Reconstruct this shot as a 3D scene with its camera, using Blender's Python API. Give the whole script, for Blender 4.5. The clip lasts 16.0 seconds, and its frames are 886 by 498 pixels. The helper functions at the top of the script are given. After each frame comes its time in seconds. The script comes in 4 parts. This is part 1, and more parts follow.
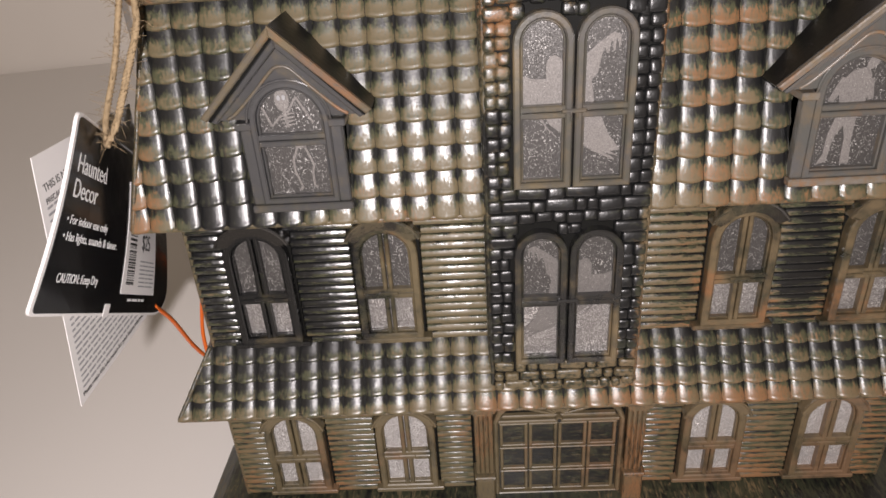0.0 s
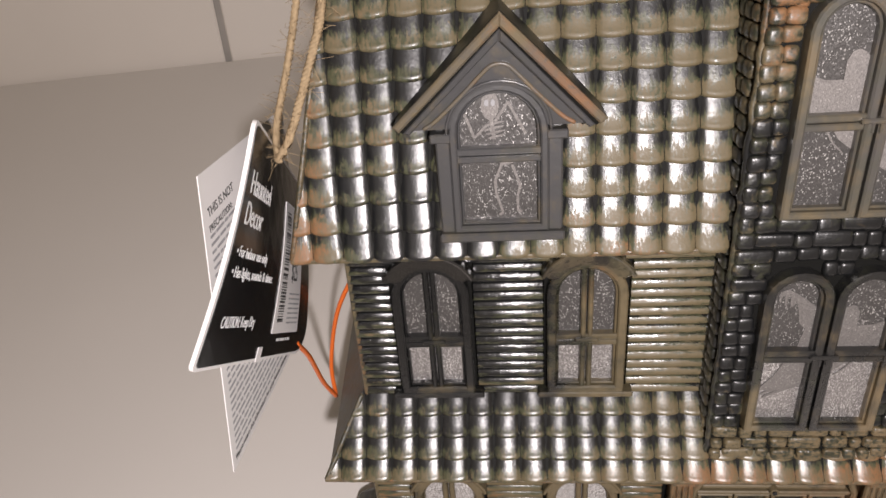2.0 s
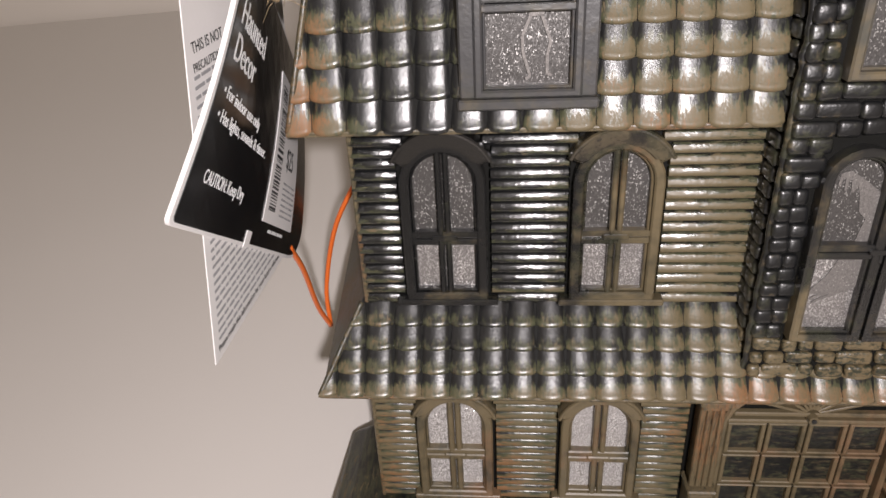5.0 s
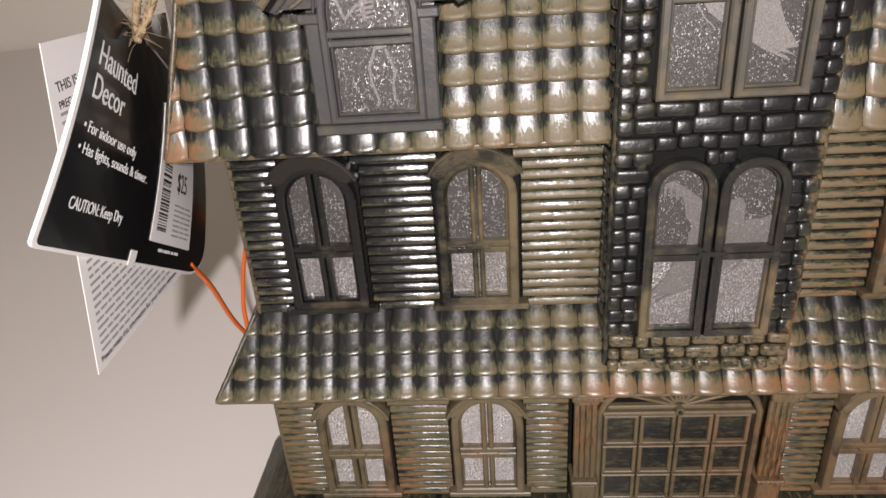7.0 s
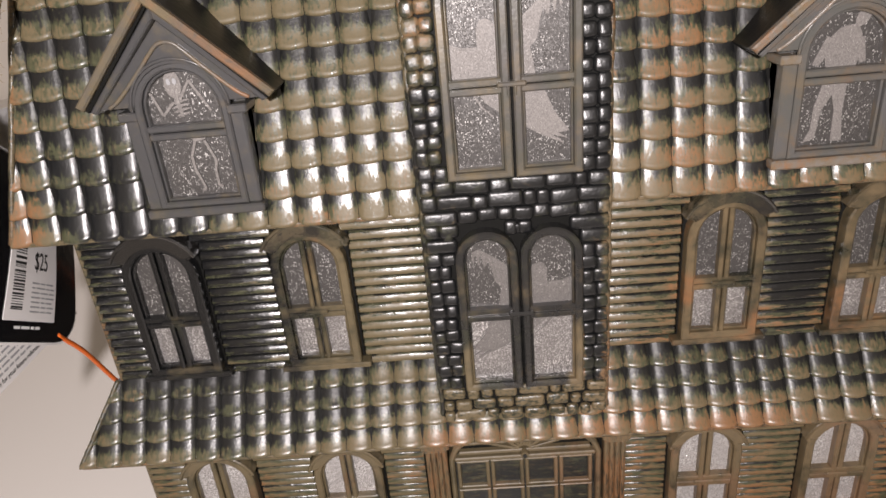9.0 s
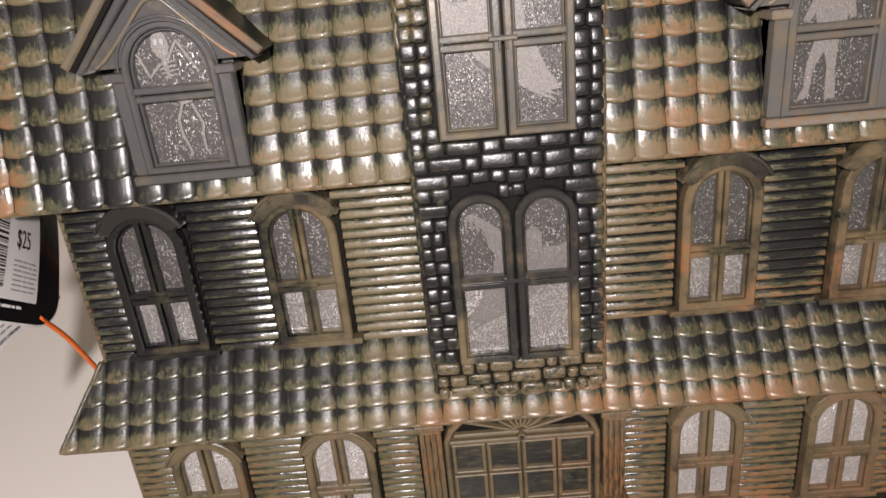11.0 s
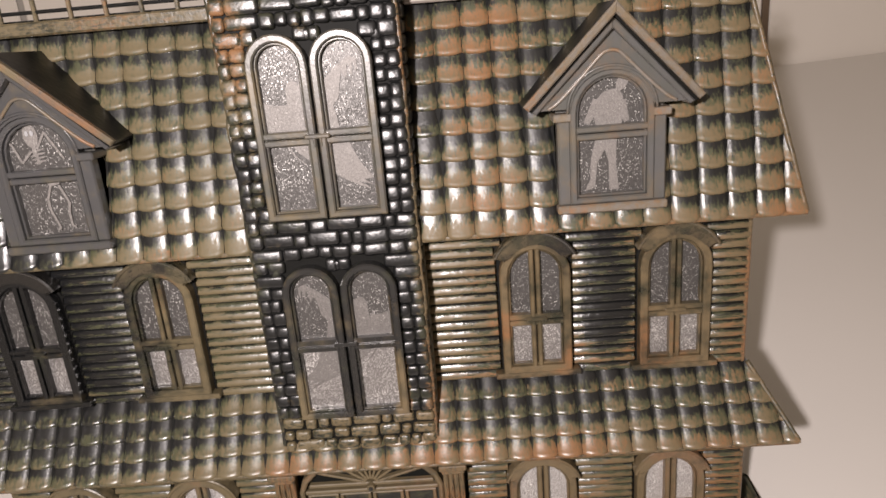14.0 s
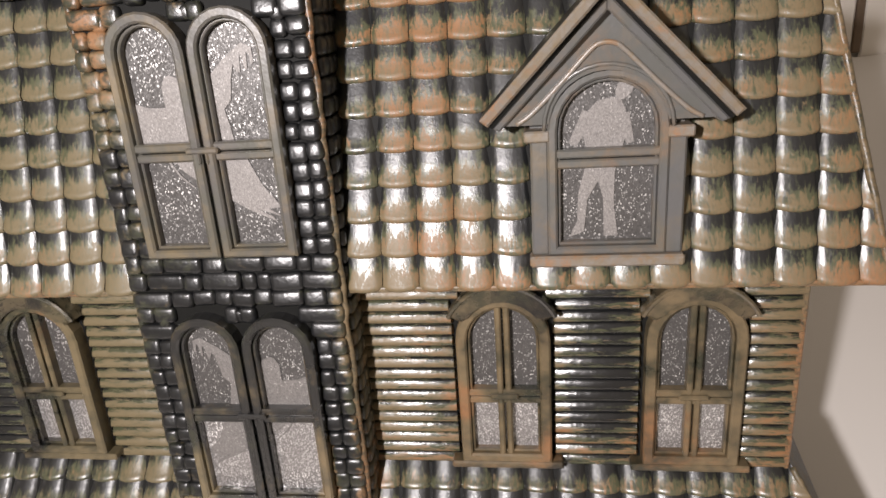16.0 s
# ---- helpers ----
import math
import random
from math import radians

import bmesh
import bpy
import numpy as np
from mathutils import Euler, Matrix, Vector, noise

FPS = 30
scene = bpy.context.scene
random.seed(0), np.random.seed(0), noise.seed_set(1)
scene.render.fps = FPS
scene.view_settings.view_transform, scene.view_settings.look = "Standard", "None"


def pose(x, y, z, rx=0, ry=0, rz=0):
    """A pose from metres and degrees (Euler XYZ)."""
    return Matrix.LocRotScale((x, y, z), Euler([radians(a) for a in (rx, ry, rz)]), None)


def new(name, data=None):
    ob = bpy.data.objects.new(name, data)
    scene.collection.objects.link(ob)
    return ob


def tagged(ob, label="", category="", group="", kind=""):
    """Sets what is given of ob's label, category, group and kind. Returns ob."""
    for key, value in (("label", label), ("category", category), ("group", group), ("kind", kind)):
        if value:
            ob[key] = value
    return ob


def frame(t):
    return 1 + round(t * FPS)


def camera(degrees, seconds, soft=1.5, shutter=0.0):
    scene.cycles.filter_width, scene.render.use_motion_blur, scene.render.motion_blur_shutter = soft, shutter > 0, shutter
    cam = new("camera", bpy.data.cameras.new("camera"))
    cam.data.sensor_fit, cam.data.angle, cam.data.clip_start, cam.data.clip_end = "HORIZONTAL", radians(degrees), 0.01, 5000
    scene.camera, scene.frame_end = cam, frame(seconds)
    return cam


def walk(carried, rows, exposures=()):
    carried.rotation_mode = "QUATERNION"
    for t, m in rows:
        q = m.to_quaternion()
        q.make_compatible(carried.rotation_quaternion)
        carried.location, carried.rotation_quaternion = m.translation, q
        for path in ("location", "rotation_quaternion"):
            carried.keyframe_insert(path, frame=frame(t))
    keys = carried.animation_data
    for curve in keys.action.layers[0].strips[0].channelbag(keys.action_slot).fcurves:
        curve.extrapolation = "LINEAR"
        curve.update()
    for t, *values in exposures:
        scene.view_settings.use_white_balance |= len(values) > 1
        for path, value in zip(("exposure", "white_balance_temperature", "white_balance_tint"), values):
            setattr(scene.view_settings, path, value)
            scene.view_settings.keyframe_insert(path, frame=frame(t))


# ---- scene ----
cam = camera(66.8, 16.0, soft=1.6)
# seconds, eye in metres, turn in degrees
ROWS = [
    (0.0, -0.0345, -0.2257, 0.2578, 62.20, 3.43, 0.84),
    (0.5, -0.0470, -0.2358, 0.2689, 62.82, 3.96, 1.86),
    (1.0, -0.0421, -0.2364, 0.2641, 62.88, 4.25, 2.37),
    (1.5, -0.0428, -0.2283, 0.2664, 63.00, 4.17, 2.96),
    (2.0, -0.0898, -0.1842, 0.2500, 62.73, 4.21, 4.41),
    (2.5, -0.0992, -0.1751, 0.2493, 62.96, 3.71, 4.67),
    (3.0, -0.0944, -0.1694, 0.2470, 62.95, 3.52, 4.21),
    (3.5, -0.0921, -0.1633, 0.2284, 63.19, 3.34, 4.03),
    (4.0, -0.0959, -0.1503, 0.2032, 62.40, 2.82, 4.05),
    (4.2, -0.0993, -0.1544, 0.2039, 62.44, 2.54, 4.09),
    (6.3, -0.0863, -0.2019, 0.2183, 63.13, 3.32, 4.94),
    (6.5, -0.0751, -0.1931, 0.2172, 63.54, 3.39, 4.26),
    (7.0, -0.0614, -0.1915, 0.2155, 63.56, 3.83, 3.14),
    (7.5, -0.0510, -0.1894, 0.2128, 64.10, 4.06, 2.03),
    (8.0, -0.0291, -0.1840, 0.2147, 64.78, 4.42, 1.03),
    (8.5, -0.0175, -0.1933, 0.2239, 64.96, 4.81, 0.64),
    (8.7, -0.0147, -0.1978, 0.2316, 65.07, 4.93, 0.59),
    (10.8, -0.0113, -0.2007, 0.2252, 67.43, 5.44, -0.10),
    (11.0, -0.0150, -0.2029, 0.2115, 67.92, 5.26, -0.26),
    (11.5, -0.0074, -0.2057, 0.2009, 69.59, 5.16, -0.28),
    (12.0, -0.0092, -0.2135, 0.1963, 71.07, 5.35, -0.11),
    (12.5, -0.0065, -0.2119, 0.1931, 70.97, 5.68, -0.83),
    (13.0, 0.0154, -0.2087, 0.1928, 70.88, 5.87, -2.21),
    (13.5, 0.0306, -0.2218, 0.2039, 72.07, 5.54, -1.74),
    (14.0, 0.0435, -0.2246, 0.2221, 72.17, 4.61, 0.54),
    (14.5, 0.0535, -0.2001, 0.2261, 72.14, 3.76, 3.39),
    (15.0, 0.0684, -0.1740, 0.2242, 72.83, 3.60, 5.54),
    (15.5, 0.0713, -0.1633, 0.2242, 71.48, 3.80, 6.45),
    (16.0, 0.0757, -0.1623, 0.2210, 70.70, 3.83, 6.85),
]
walk(cam, [(t, pose(x, y, z, rx, ry, rz)) for t, x, y, z, rx, ry, rz in ROWS],
     exposures=((0.0, -0.08, 6620, 12), (1.5, -0.06, 6620, 12), (3.5, -0.06, 6530, 11), (6.5, -0.01, 6580, 12), (8.5, 0.06, 6640, 12), (11.0, 0.15, 6700, 12), (12.5, 0.20, 6720, 12),
                (13.0, 0.24, 6760, 12), (14.0, 0.13, 6860, 13), (15.0, 0.26, 6640, 11), (16.0, 0.30, 6560, 10)))

# ---- light ----
world = bpy.data.worlds.new("store_light")
scene.world = world
world.use_nodes = True
world.node_tree.nodes["Background"].inputs[0].default_value = (1.0, 0.82, 0.64, 1)
world.node_tree.nodes["Background"].inputs[1].default_value = 0.21
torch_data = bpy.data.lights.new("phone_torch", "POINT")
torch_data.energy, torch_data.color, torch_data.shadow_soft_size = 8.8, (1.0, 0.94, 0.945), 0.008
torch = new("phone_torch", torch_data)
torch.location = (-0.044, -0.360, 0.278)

# ---- materials ----


class Nodes:
    """Short forms for building a node tree."""

    def __init__(self, name):
        self.mat = bpy.data.materials.new(name)
        self.mat.use_nodes = True
        self.tree = self.mat.node_tree
        self.bsdf = self.tree.nodes["Principled BSDF"]

    def add(self, kind, operation=None, clamp=False):
        node = self.tree.nodes.new(kind)
        if operation:
            node.operation = operation
        if clamp:
            node.use_clamp = True
        return node

    def put(self, socket, value):
        if hasattr(value, "is_output"):
            self.tree.links.new(value, socket)
        elif isinstance(value, tuple) and len(value) == 3 and socket.type == "RGBA":
            socket.default_value = (*value, 1)
        else:
            socket.default_value = value

    def math(self, op, a, b=0.0, clamp=False):
        node = self.add("ShaderNodeMath", op, clamp)
        self.put(node.inputs[0], a)
        self.put(node.inputs[1], b)
        return node.outputs[0]

    def mix(self, fac, a, b):
        node = self.add("ShaderNodeMix")
        node.data_type = "RGBA"
        self.put(node.inputs[0], fac)
        self.put(node.inputs[6], a)
        self.put(node.inputs[7], b)
        return node.outputs[2]

    def coord(self, which="Object", scale=(1, 1, 1), rotation=(0, 0, 0)):
        src = self.add("ShaderNodeNewGeometry").outputs["Position"] if which == "Position" else self.add("ShaderNodeTexCoord").outputs[which]
        node = self.add("ShaderNodeMapping")
        self.put(node.inputs["Vector"], src)
        self.put(node.inputs["Scale"], scale)
        self.put(node.inputs["Rotation"], rotation)
        return node.outputs[0]

    def noise(self, vec, scale, detail=3.0, rough=0.6, swirl=0.0):
        node = self.add("ShaderNodeTexNoise")
        self.put(node.inputs["Vector"], vec)
        self.put(node.inputs["Scale"], scale)
        self.put(node.inputs["Detail"], detail)
        self.put(node.inputs["Roughness"], rough)
        self.put(node.inputs["Distortion"], swirl)
        return node.outputs["Fac"]

    def step(self, value, low, high):
        node = self.add("ShaderNodeMapRange")
        node.interpolation_type = "SMOOTHSTEP"
        self.put(node.inputs[0], value)
        self.put(node.inputs[1], low)
        self.put(node.inputs[2], high)
        return node.outputs[0]

    def axis(self, vec, n):
        node = self.add("ShaderNodeSeparateXYZ")
        self.put(node.inputs[0], vec)
        return node.outputs[n]

    def blob(self, centre, size):
        """1 in the middle of an ellipsoid in the world, 0 outside."""
        sub = self.add("ShaderNodeVectorMath", operation="SUBTRACT")
        self.put(sub.inputs[0], self.add("ShaderNodeNewGeometry").outputs["Position"])
        sub.inputs[1].default_value = centre
        div = self.add("ShaderNodeVectorMath", operation="DIVIDE")
        self.put(div.inputs[0], sub.outputs[0])
        div.inputs[1].default_value = size
        length = self.add("ShaderNodeVectorMath", operation="LENGTH")
        self.put(length.inputs[0], div.outputs[0])
        return self.step(length.outputs["Value"], 1.25, 0.6)

    def bump(self, height, strength, distance):
        node = self.add("ShaderNodeBump")
        node.inputs["Strength"].default_value = strength
        node.inputs["Distance"].default_value = distance
        self.put(node.inputs["Height"], height)
        self.put(self.bsdf.inputs["Normal"], node.outputs[0])

    def done(self, colour, rough, metal=0.0, spec=0.5):
        self.put(self.bsdf.inputs["Base Color"], colour)
        self.put(self.bsdf.inputs["Roughness"], rough)
        self.put(self.bsdf.inputs["Metallic"], metal)
        self.put(self.bsdf.inputs["Specular IOR Level"], spec)
        return self.mat


BLACK = (0.0086, 0.0090, 0.0096)
TAN = (0.168, 0.122, 0.067)
ORANGE = (0.250, 0.124, 0.056)
GREEN = (0.067, 0.071, 0.038)
OLIVE = (0.152, 0.118, 0.066)
# black overspray: (centre, size)
SPRAY = (
    ((-0.114, 0, 0.128), (0.042, 0.1, 0.043)),
    ((-0.112, 0, 0.184), (0.036, 0.1, 0.038)),
    ((-0.105, 0, 0.088), (0.065, 0.1, 0.013)),
    ((0.085, 0, 0.092), (0.060, 0.1, 0.009)),
    ((0.076, 0, 0.190), (0.013, 0.1, 0.045)),
    ((0.092, 0, 0.130), (0.010, 0.1, 0.026)),
    ((0.0, 0, 0.130), (0.0285, 0.1, 0.042)),
    ((0.022, 0, 0.205), (0.016, 0.1, 0.060)),
)


# tan and orange patches of the dry brush: (centre, size, cover, warmth)
PATCH = (
    ((-0.025, 0, 0.232), (0.0085, 0.1, 0.038), 0.30, 0.10),
    ((0.0285, 0, 0.150), (0.0035, 0.1, 0.110), 0.20, 0.08),
    ((0.058, 0, 0.165), (0.028, 0.1, 0.012), 0.12, 0.08),
    ((0.038, 0, 0.128), (0.014, 0.1, 0.045), 0.06, -0.06),
    ((-0.045, 0, 0.130), (0.020, 0.1, 0.040), 0.16, -0.06),
    ((0.035, 0, 0.0755), (0.110, 0.1, 0.0058), 0.30, 0.13),
    ((0.060, 0, 0.235), (0.030, 0.1, 0.030), 0.04, 0.04),
    ((-0.149, 0, 0.190), (0.0075, 0.1, 0.050), 0.14, 0.22),
    ((0.150, 0, 0.180), (0.010, 0.1, 0.050), 0.08, 0.10),
    ((0.0180, 0, 0.104), (0.0030, 0.1, 0.018), 0.60, 0.04),
    ((-0.0172, 0, 0.100), (0.0030, 0.1, 0.015), 0.60, 0.04),
    ((-0.112, 0, 0.101), (0.020, 0.1, 0.004), 0.34, 0.08),
    ((0.0560, 0, 0.121), (0.0070, 0.1, 0.006), 0.20, 0.16),
)


def brushed(name, amount, streak, tint, spray=1.0, nose=False, rough=0.25, green=0.5, swirl=0.8, soft=0.14, lump=0.0, heat=0.0, gloss=0.75, base=BLACK, dull=0.14, ridge=False, slant=0.30, scratch=0.55):
    """Glossy black moulded plastic dry-brushed with moss green, then tan, then orange paint."""
    n = Nodes(name)
    rnd = n.add("ShaderNodeObjectInfo").outputs["Random"]
    first = n.noise(n.coord("Position", streak, (0.0, slant, 0.0)), 1.0, 6.0, 0.70, swirl)
    second = n.noise(n.coord("Position", streak, (0.0, -slant - 0.05, 0.4)), 0.8, 6.0, 0.75, swirl)
    first = n.math("ADD", n.math("MULTIPLY", first, 2.1), -0.55)
    second = n.math("ADD", n.math("MULTIPLY", second, 2.1), -0.55)
    wide = n.noise(n.coord("Position"), 38.0, 3.0, 0.55)
    level = n.math("ADD", n.math("MULTIPLY", wide, 0.75), amount - 0.875 - 0.06)
    level = n.math("ADD", level, n.math("MULTIPLY", rnd, 0.12))
    if nose:
        along = n.axis(n.coord("Object"), 1)
        tip = n.step(along, 0.0070, 0.0010)
        level = n.math("ADD", level, n.math("ADD", n.math("MULTIPLY", tip, 0.62), -0.20))
        side = n.step(n.math("ABSOLUTE", n.axis(n.coord("Object"), 0)), 0.0026, 0.0046)
        level = n.math("SUBTRACT", level, n.math("MULTIPLY", side, 0.12))
    if ridge:
        top = n.step(n.axis(n.coord("Object"), 2), 0.0013, -0.0001)
        level = n.math("ADD", level, n.math("ADD", n.math("MULTIPLY", top, 0.42), -0.22))
    for centre, size in SPRAY if spray else ():
        level = n.math("SUBTRACT", level, n.math("MULTIPLY", n.blob(centre, size), 0.32 * spray))
    # the brush was drier and greener on the half left of the tower
    across = n.step(n.axis(n.coord("Position"), 0), 0.03, -0.02)
    glow = n.math("ADD", heat, n.math("MULTIPLY", across, -0.10))
    for centre, size, more, warmth in PATCH if spray else ():
        here = n.blob(centre, size)
        level = n.math("ADD", level, n.math("MULTIPLY", here, more))
        glow = n.math("ADD", glow, n.math("MULTIPLY", here, warmth))
    moss = n.step(n.math("ADD", second, level), 0.18, 0.52)
    cover = n.step(n.math("ADD", first, level), 0.57 - soft / 2, 0.57 + soft / 2)
    bare = n.step(n.noise(n.coord("Position", tuple(2.6 * k for k in streak), (0.0, slant * 1.6, 0.2)), 1.0, 3.0, 0.6, 0.6), 0.56, 0.66)
    cover = n.math("MULTIPLY", cover, n.math("SUBTRACT", 1.0, n.math("MULTIPLY", bare, scratch)))
    hue = n.noise(n.coord("Position"), 26.0, 3.0, 0.6)
    warm = n.step(n.math("ADD", hue, n.math("ADD", glow, n.math("MULTIPLY", second, 0.35))), 0.64, 0.86)
    colour = n.mix(n.math("MULTIPLY", moss, green), base, GREEN)
    colour = n.mix(n.math("MULTIPLY", cover, 0.88), colour, n.mix(warm, n.mix(across, TAN, OLIVE), tint))
    grain = n.math("ADD", n.math("MULTIPLY", first, 0.25), n.math("MULTIPLY", n.noise(n.coord("Position"), 1100.0, 2.0), 0.3))
    if lump:
        grain = n.math("ADD", grain, n.math("MULTIPLY", n.noise(n.coord("Position"), 330.0, 2.0), lump))
    n.bump(grain, 0.30, 0.0004)
    return n.done(colour, n.math("ADD", n.math("MULTIPLY", cover, dull), n.math("ADD", rough - 0.05, n.math("MULTIPLY", wide, 0.10))), 0.0, n.math("SUBTRACT", gloss, n.math("MULTIPLY", cover, gloss * min(0.55, dull * 3))))


def plain(name, colour, rough, metal=0.0, spread=0.25, scale=60.0, fine=700.0, relief=0.15, spec=0.5):
    n = Nodes(name)
    wide = n.noise(n.coord("Position"), scale, 3.0)
    low = tuple(c * (1 - spread) for c in colour)
    n.bump(n.noise(n.coord("Position"), fine, 3.0), relief, 0.0003)
    return n.done(n.mix(wide, low, colour), n.math("ADD", rough - 0.05, n.math("MULTIPLY", wide, 0.1)), metal, spec)


def glitter(name, base, bright, share, tilt=0.5, rough=0.36, metal=0.5, patch=0.0):
    """A crinkled silvery film strewn with sparkling slivers, thinner in places."""
    n = Nodes(name)
    vor = n.add("ShaderNodeTexVoronoi")
    n.put(vor.inputs["Vector"], n.coord("Position", (1.0, 1.0, 0.60), (0.0, 0.35, 0.0)))
    vor.inputs["Scale"].default_value = 4600.0
    tint = n.add("ShaderNodeSeparateColor")
    n.put(tint.inputs[0], vor.outputs["Color"])
    thin = n.step(n.noise(n.coord("Position"), 120.0, 2.0), 0.42, 0.60)
    keep = n.math("ADD", 1 - patch, n.math("MULTIPLY", thin, patch))
    # some slivers get a pale base colour, so part of the sparkle is painted
    spark = n.math("MULTIPLY", n.step(tint.outputs[0], 1 - share, 1.0), keep)
    colour = n.mix(spark, n.mix(tint.outputs[1], tuple(c * 0.6 for c in base), base), bright)
    mix = n.add("ShaderNodeVectorMath", operation="SUBTRACT")
    n.put(mix.inputs[0], vor.outputs["Color"])
    mix.inputs[1].default_value = (0.5, 0.5, 0.5)
    sc = n.add("ShaderNodeVectorMath", operation="SCALE")
    n.put(sc.inputs[0], mix.outputs[0])
    n.put(sc.inputs["Scale"], n.math("MULTIPLY", keep, tilt))
    add = n.add("ShaderNodeVectorMath", operation="ADD")
    n.put(add.inputs[0], n.add("ShaderNodeNewGeometry").outputs["Normal"])
    n.put(add.inputs[1], sc.outputs[0])
    nor = n.add("ShaderNodeVectorMath", operation="NORMALIZE")
    n.put(nor.inputs[0], add.outputs[0])
    n.put(n.bsdf.inputs["Normal"], nor.outputs[0])
    return n.done(colour, rough, metal)


STREAK_DOWN = (950.0, 330.0, 290.0)
STREAK_ACROSS = (190.0, 500.0, 1000.0)
tile_up_paint = brushed("brushed_roof_tile", 0.36, STREAK_DOWN, ORANGE, 0.95, True, 0.31, 1.0, 0.9, 0.26, 0.0, 0.0, 1.0, dull=0.20)
tile_low_paint = brushed("brushed_porch_tile", 0.28, STREAK_DOWN, ORANGE, 0.75, True, 0.30, 1.0, 0.7, 0.34, 0.0, -0.04, 1.0, dull=0.05)
siding_paint = brushed("brushed_siding", 0.48, STREAK_ACROSS, ORANGE, 1.25, False, 0.24, 0.8, 0.3, 0.32, 1.6, -0.04, 0.95, dull=0.20, ridge=True, slant=0.05)
ground_paint = brushed("brushed_ground_siding", 0.54, STREAK_ACROSS, ORANGE, 0.0, False, 0.30, 0.9, 0.15, 0.36, 2.0, 0.08, dull=0.18, ridge=True, slant=0.05)
brick_paint = brushed("brushed_brick", 0.25, (210.0, 300.0, 260.0), ORANGE, 0.8, False, 0.33, 0.4, 0.5, 0.45, 1.6, 0.0, 0.70)
low_brick_paint = brushed("brushed_low_brick", 0.60, (500.0, 700.0, 900.0), TAN, 0.0, False, 0.30, 0.4, 0.5, 0.25, 4.0)
frame_paint = brushed("brushed_window_frame", 0.62, (75.0, 100.0, 110.0), ORANGE, 2.0, False, 0.27, 0.3, 0.2, 0.80, 0.6, -0.04, scratch=0.2)
ground_frame_paint = brushed("brushed_ground_frame", 0.80, (110.0, 100.0, 90.0), (0.205, 0.122, 0.068), 0.0, False, 0.34, 0.3, 0.3, 0.7, 0.6, 0.06, dull=0.08, scratch=0.2)
trim_paint = brushed("brushed_trim", 0.66, (400.0, 700.0, 1200.0), ORANGE, 0.0, False, 0.32, 0.3, 0.4, 0.6, 2.0, 0.05)
column_paint = brushed("brushed_column", 0.72, (1800.0, 900.0, 220.0), ORANGE, 0.0, False, 0.36, 0.2, 0.3, 0.4, 0.0, 0.06)
grass_paint = brushed("brushed_grass", 0.34, (900.0, 150.0, 300.0), TAN, 0.0, False, 0.36, 0.6)
roof_side = brushed("brushed_roof_side", 0.46, (500.0, 300.0, 500.0), TAN, 0.0, False, 0.42, 0.4, 0.4, 0.6, 1.0)
body_paint = plain("matt_black_plastic", (0.010, 0.010, 0.009), 0.6, 0, 0.4, 60.0, 700.0, 0.15, 0.12)
gloss_black = plain("glossy_black_plastic", (0.0095, 0.0090, 0.0085), 0.36, 0, 0.3, 60.0, 420.0, 0.6, 0.45)
# right dormer: black plastic whose sheen is put into a grey base colour
grey_sheen = brushed("worn_plastic_sheen", 0.30, (100.0, 100.0, 100.0), ORANGE, 0.0, False, 0.33, 0.2, 0.3, 0.9, 0.6, 0.0, 0.9, base=(0.096, 0.095, 0.094), dull=0.05, scratch=0.1)
board_paint = brushed("brushed_bargeboard", 0.76, (120.0, 120.0, 120.0), ORANGE, 0.0, False, 0.36, 0.1, 0.3, 1.0, 1.5, 0.12, 0.8, base=(0.10, 0.092, 0.085))
# left dormer: the same painted sheen, set darker
grey_dark = brushed("worn_plastic_dim_sheen", 0.20, (150.0, 150.0, 150.0), TAN, 0.0, False, 0.30, 0.2, 0.2, 0.9, 0.8, 0.0, 1.0, base=(0.058, 0.058, 0.060), dull=0.05)
tower_low_frame = brushed("dark_tower_frame", 0.42, (110.0, 110.0, 110.0), TAN, 1.0, False, 0.27, 0.3, 0.3, 0.8, 0.3, 0.0, 1.0, base=(0.017, 0.017, 0.017), dull=0.08, scratch=0.1)
# upper tower frames: worn dark plastic, its gloss mixed into the grey base
tower_frame = brushed("worn_tower_frame_sheen", 0.42, (110.0, 110.0, 110.0), TAN, 0.0, False, 0.30, 0.3, 0.3, 0.8, 0.3, 0.06, 1.0, base=(0.080, 0.075, 0.070), dull=0.06, scratch=0.1)
door_paint = brushed("brushed_door_panel", 0.24, (300.0, 300.0, 900.0), TAN, 0.0, False, 0.32, 0.6, 0.3, 0.9)
cornice_paint = plain("worn_pale_cornice", (0.34, 0.295, 0.265), 0.5, 0.0, 0.4, 130.0)
worn_board = brushed("worn_grey_board", 0.52, (420.0, 420.0, 420.0), ORANGE, 0.0, False, 0.36, 0.2, 0.3, 0.7, 2.0, 0.04, base=(0.20, 0.176, 0.155), dull=0.05)
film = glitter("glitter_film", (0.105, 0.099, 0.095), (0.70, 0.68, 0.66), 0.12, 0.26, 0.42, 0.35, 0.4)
# same film, with the ground panes' torch glare put into its colour
film_glare = glitter("glitter_film_glare", (0.62, 0.59, 0.575), (1.0, 0.98, 0.97), 0.60, 0.9, 0.26, 0.45, 0.5)
# same film again; the lower panes' glare painted as a paler base
film_low_glare = glitter("glitter_film_low_glare", (0.34, 0.322, 0.315), (0.97, 0.95, 0.94), 0.36, 0.50, 0.28, 0.55, 0.45)
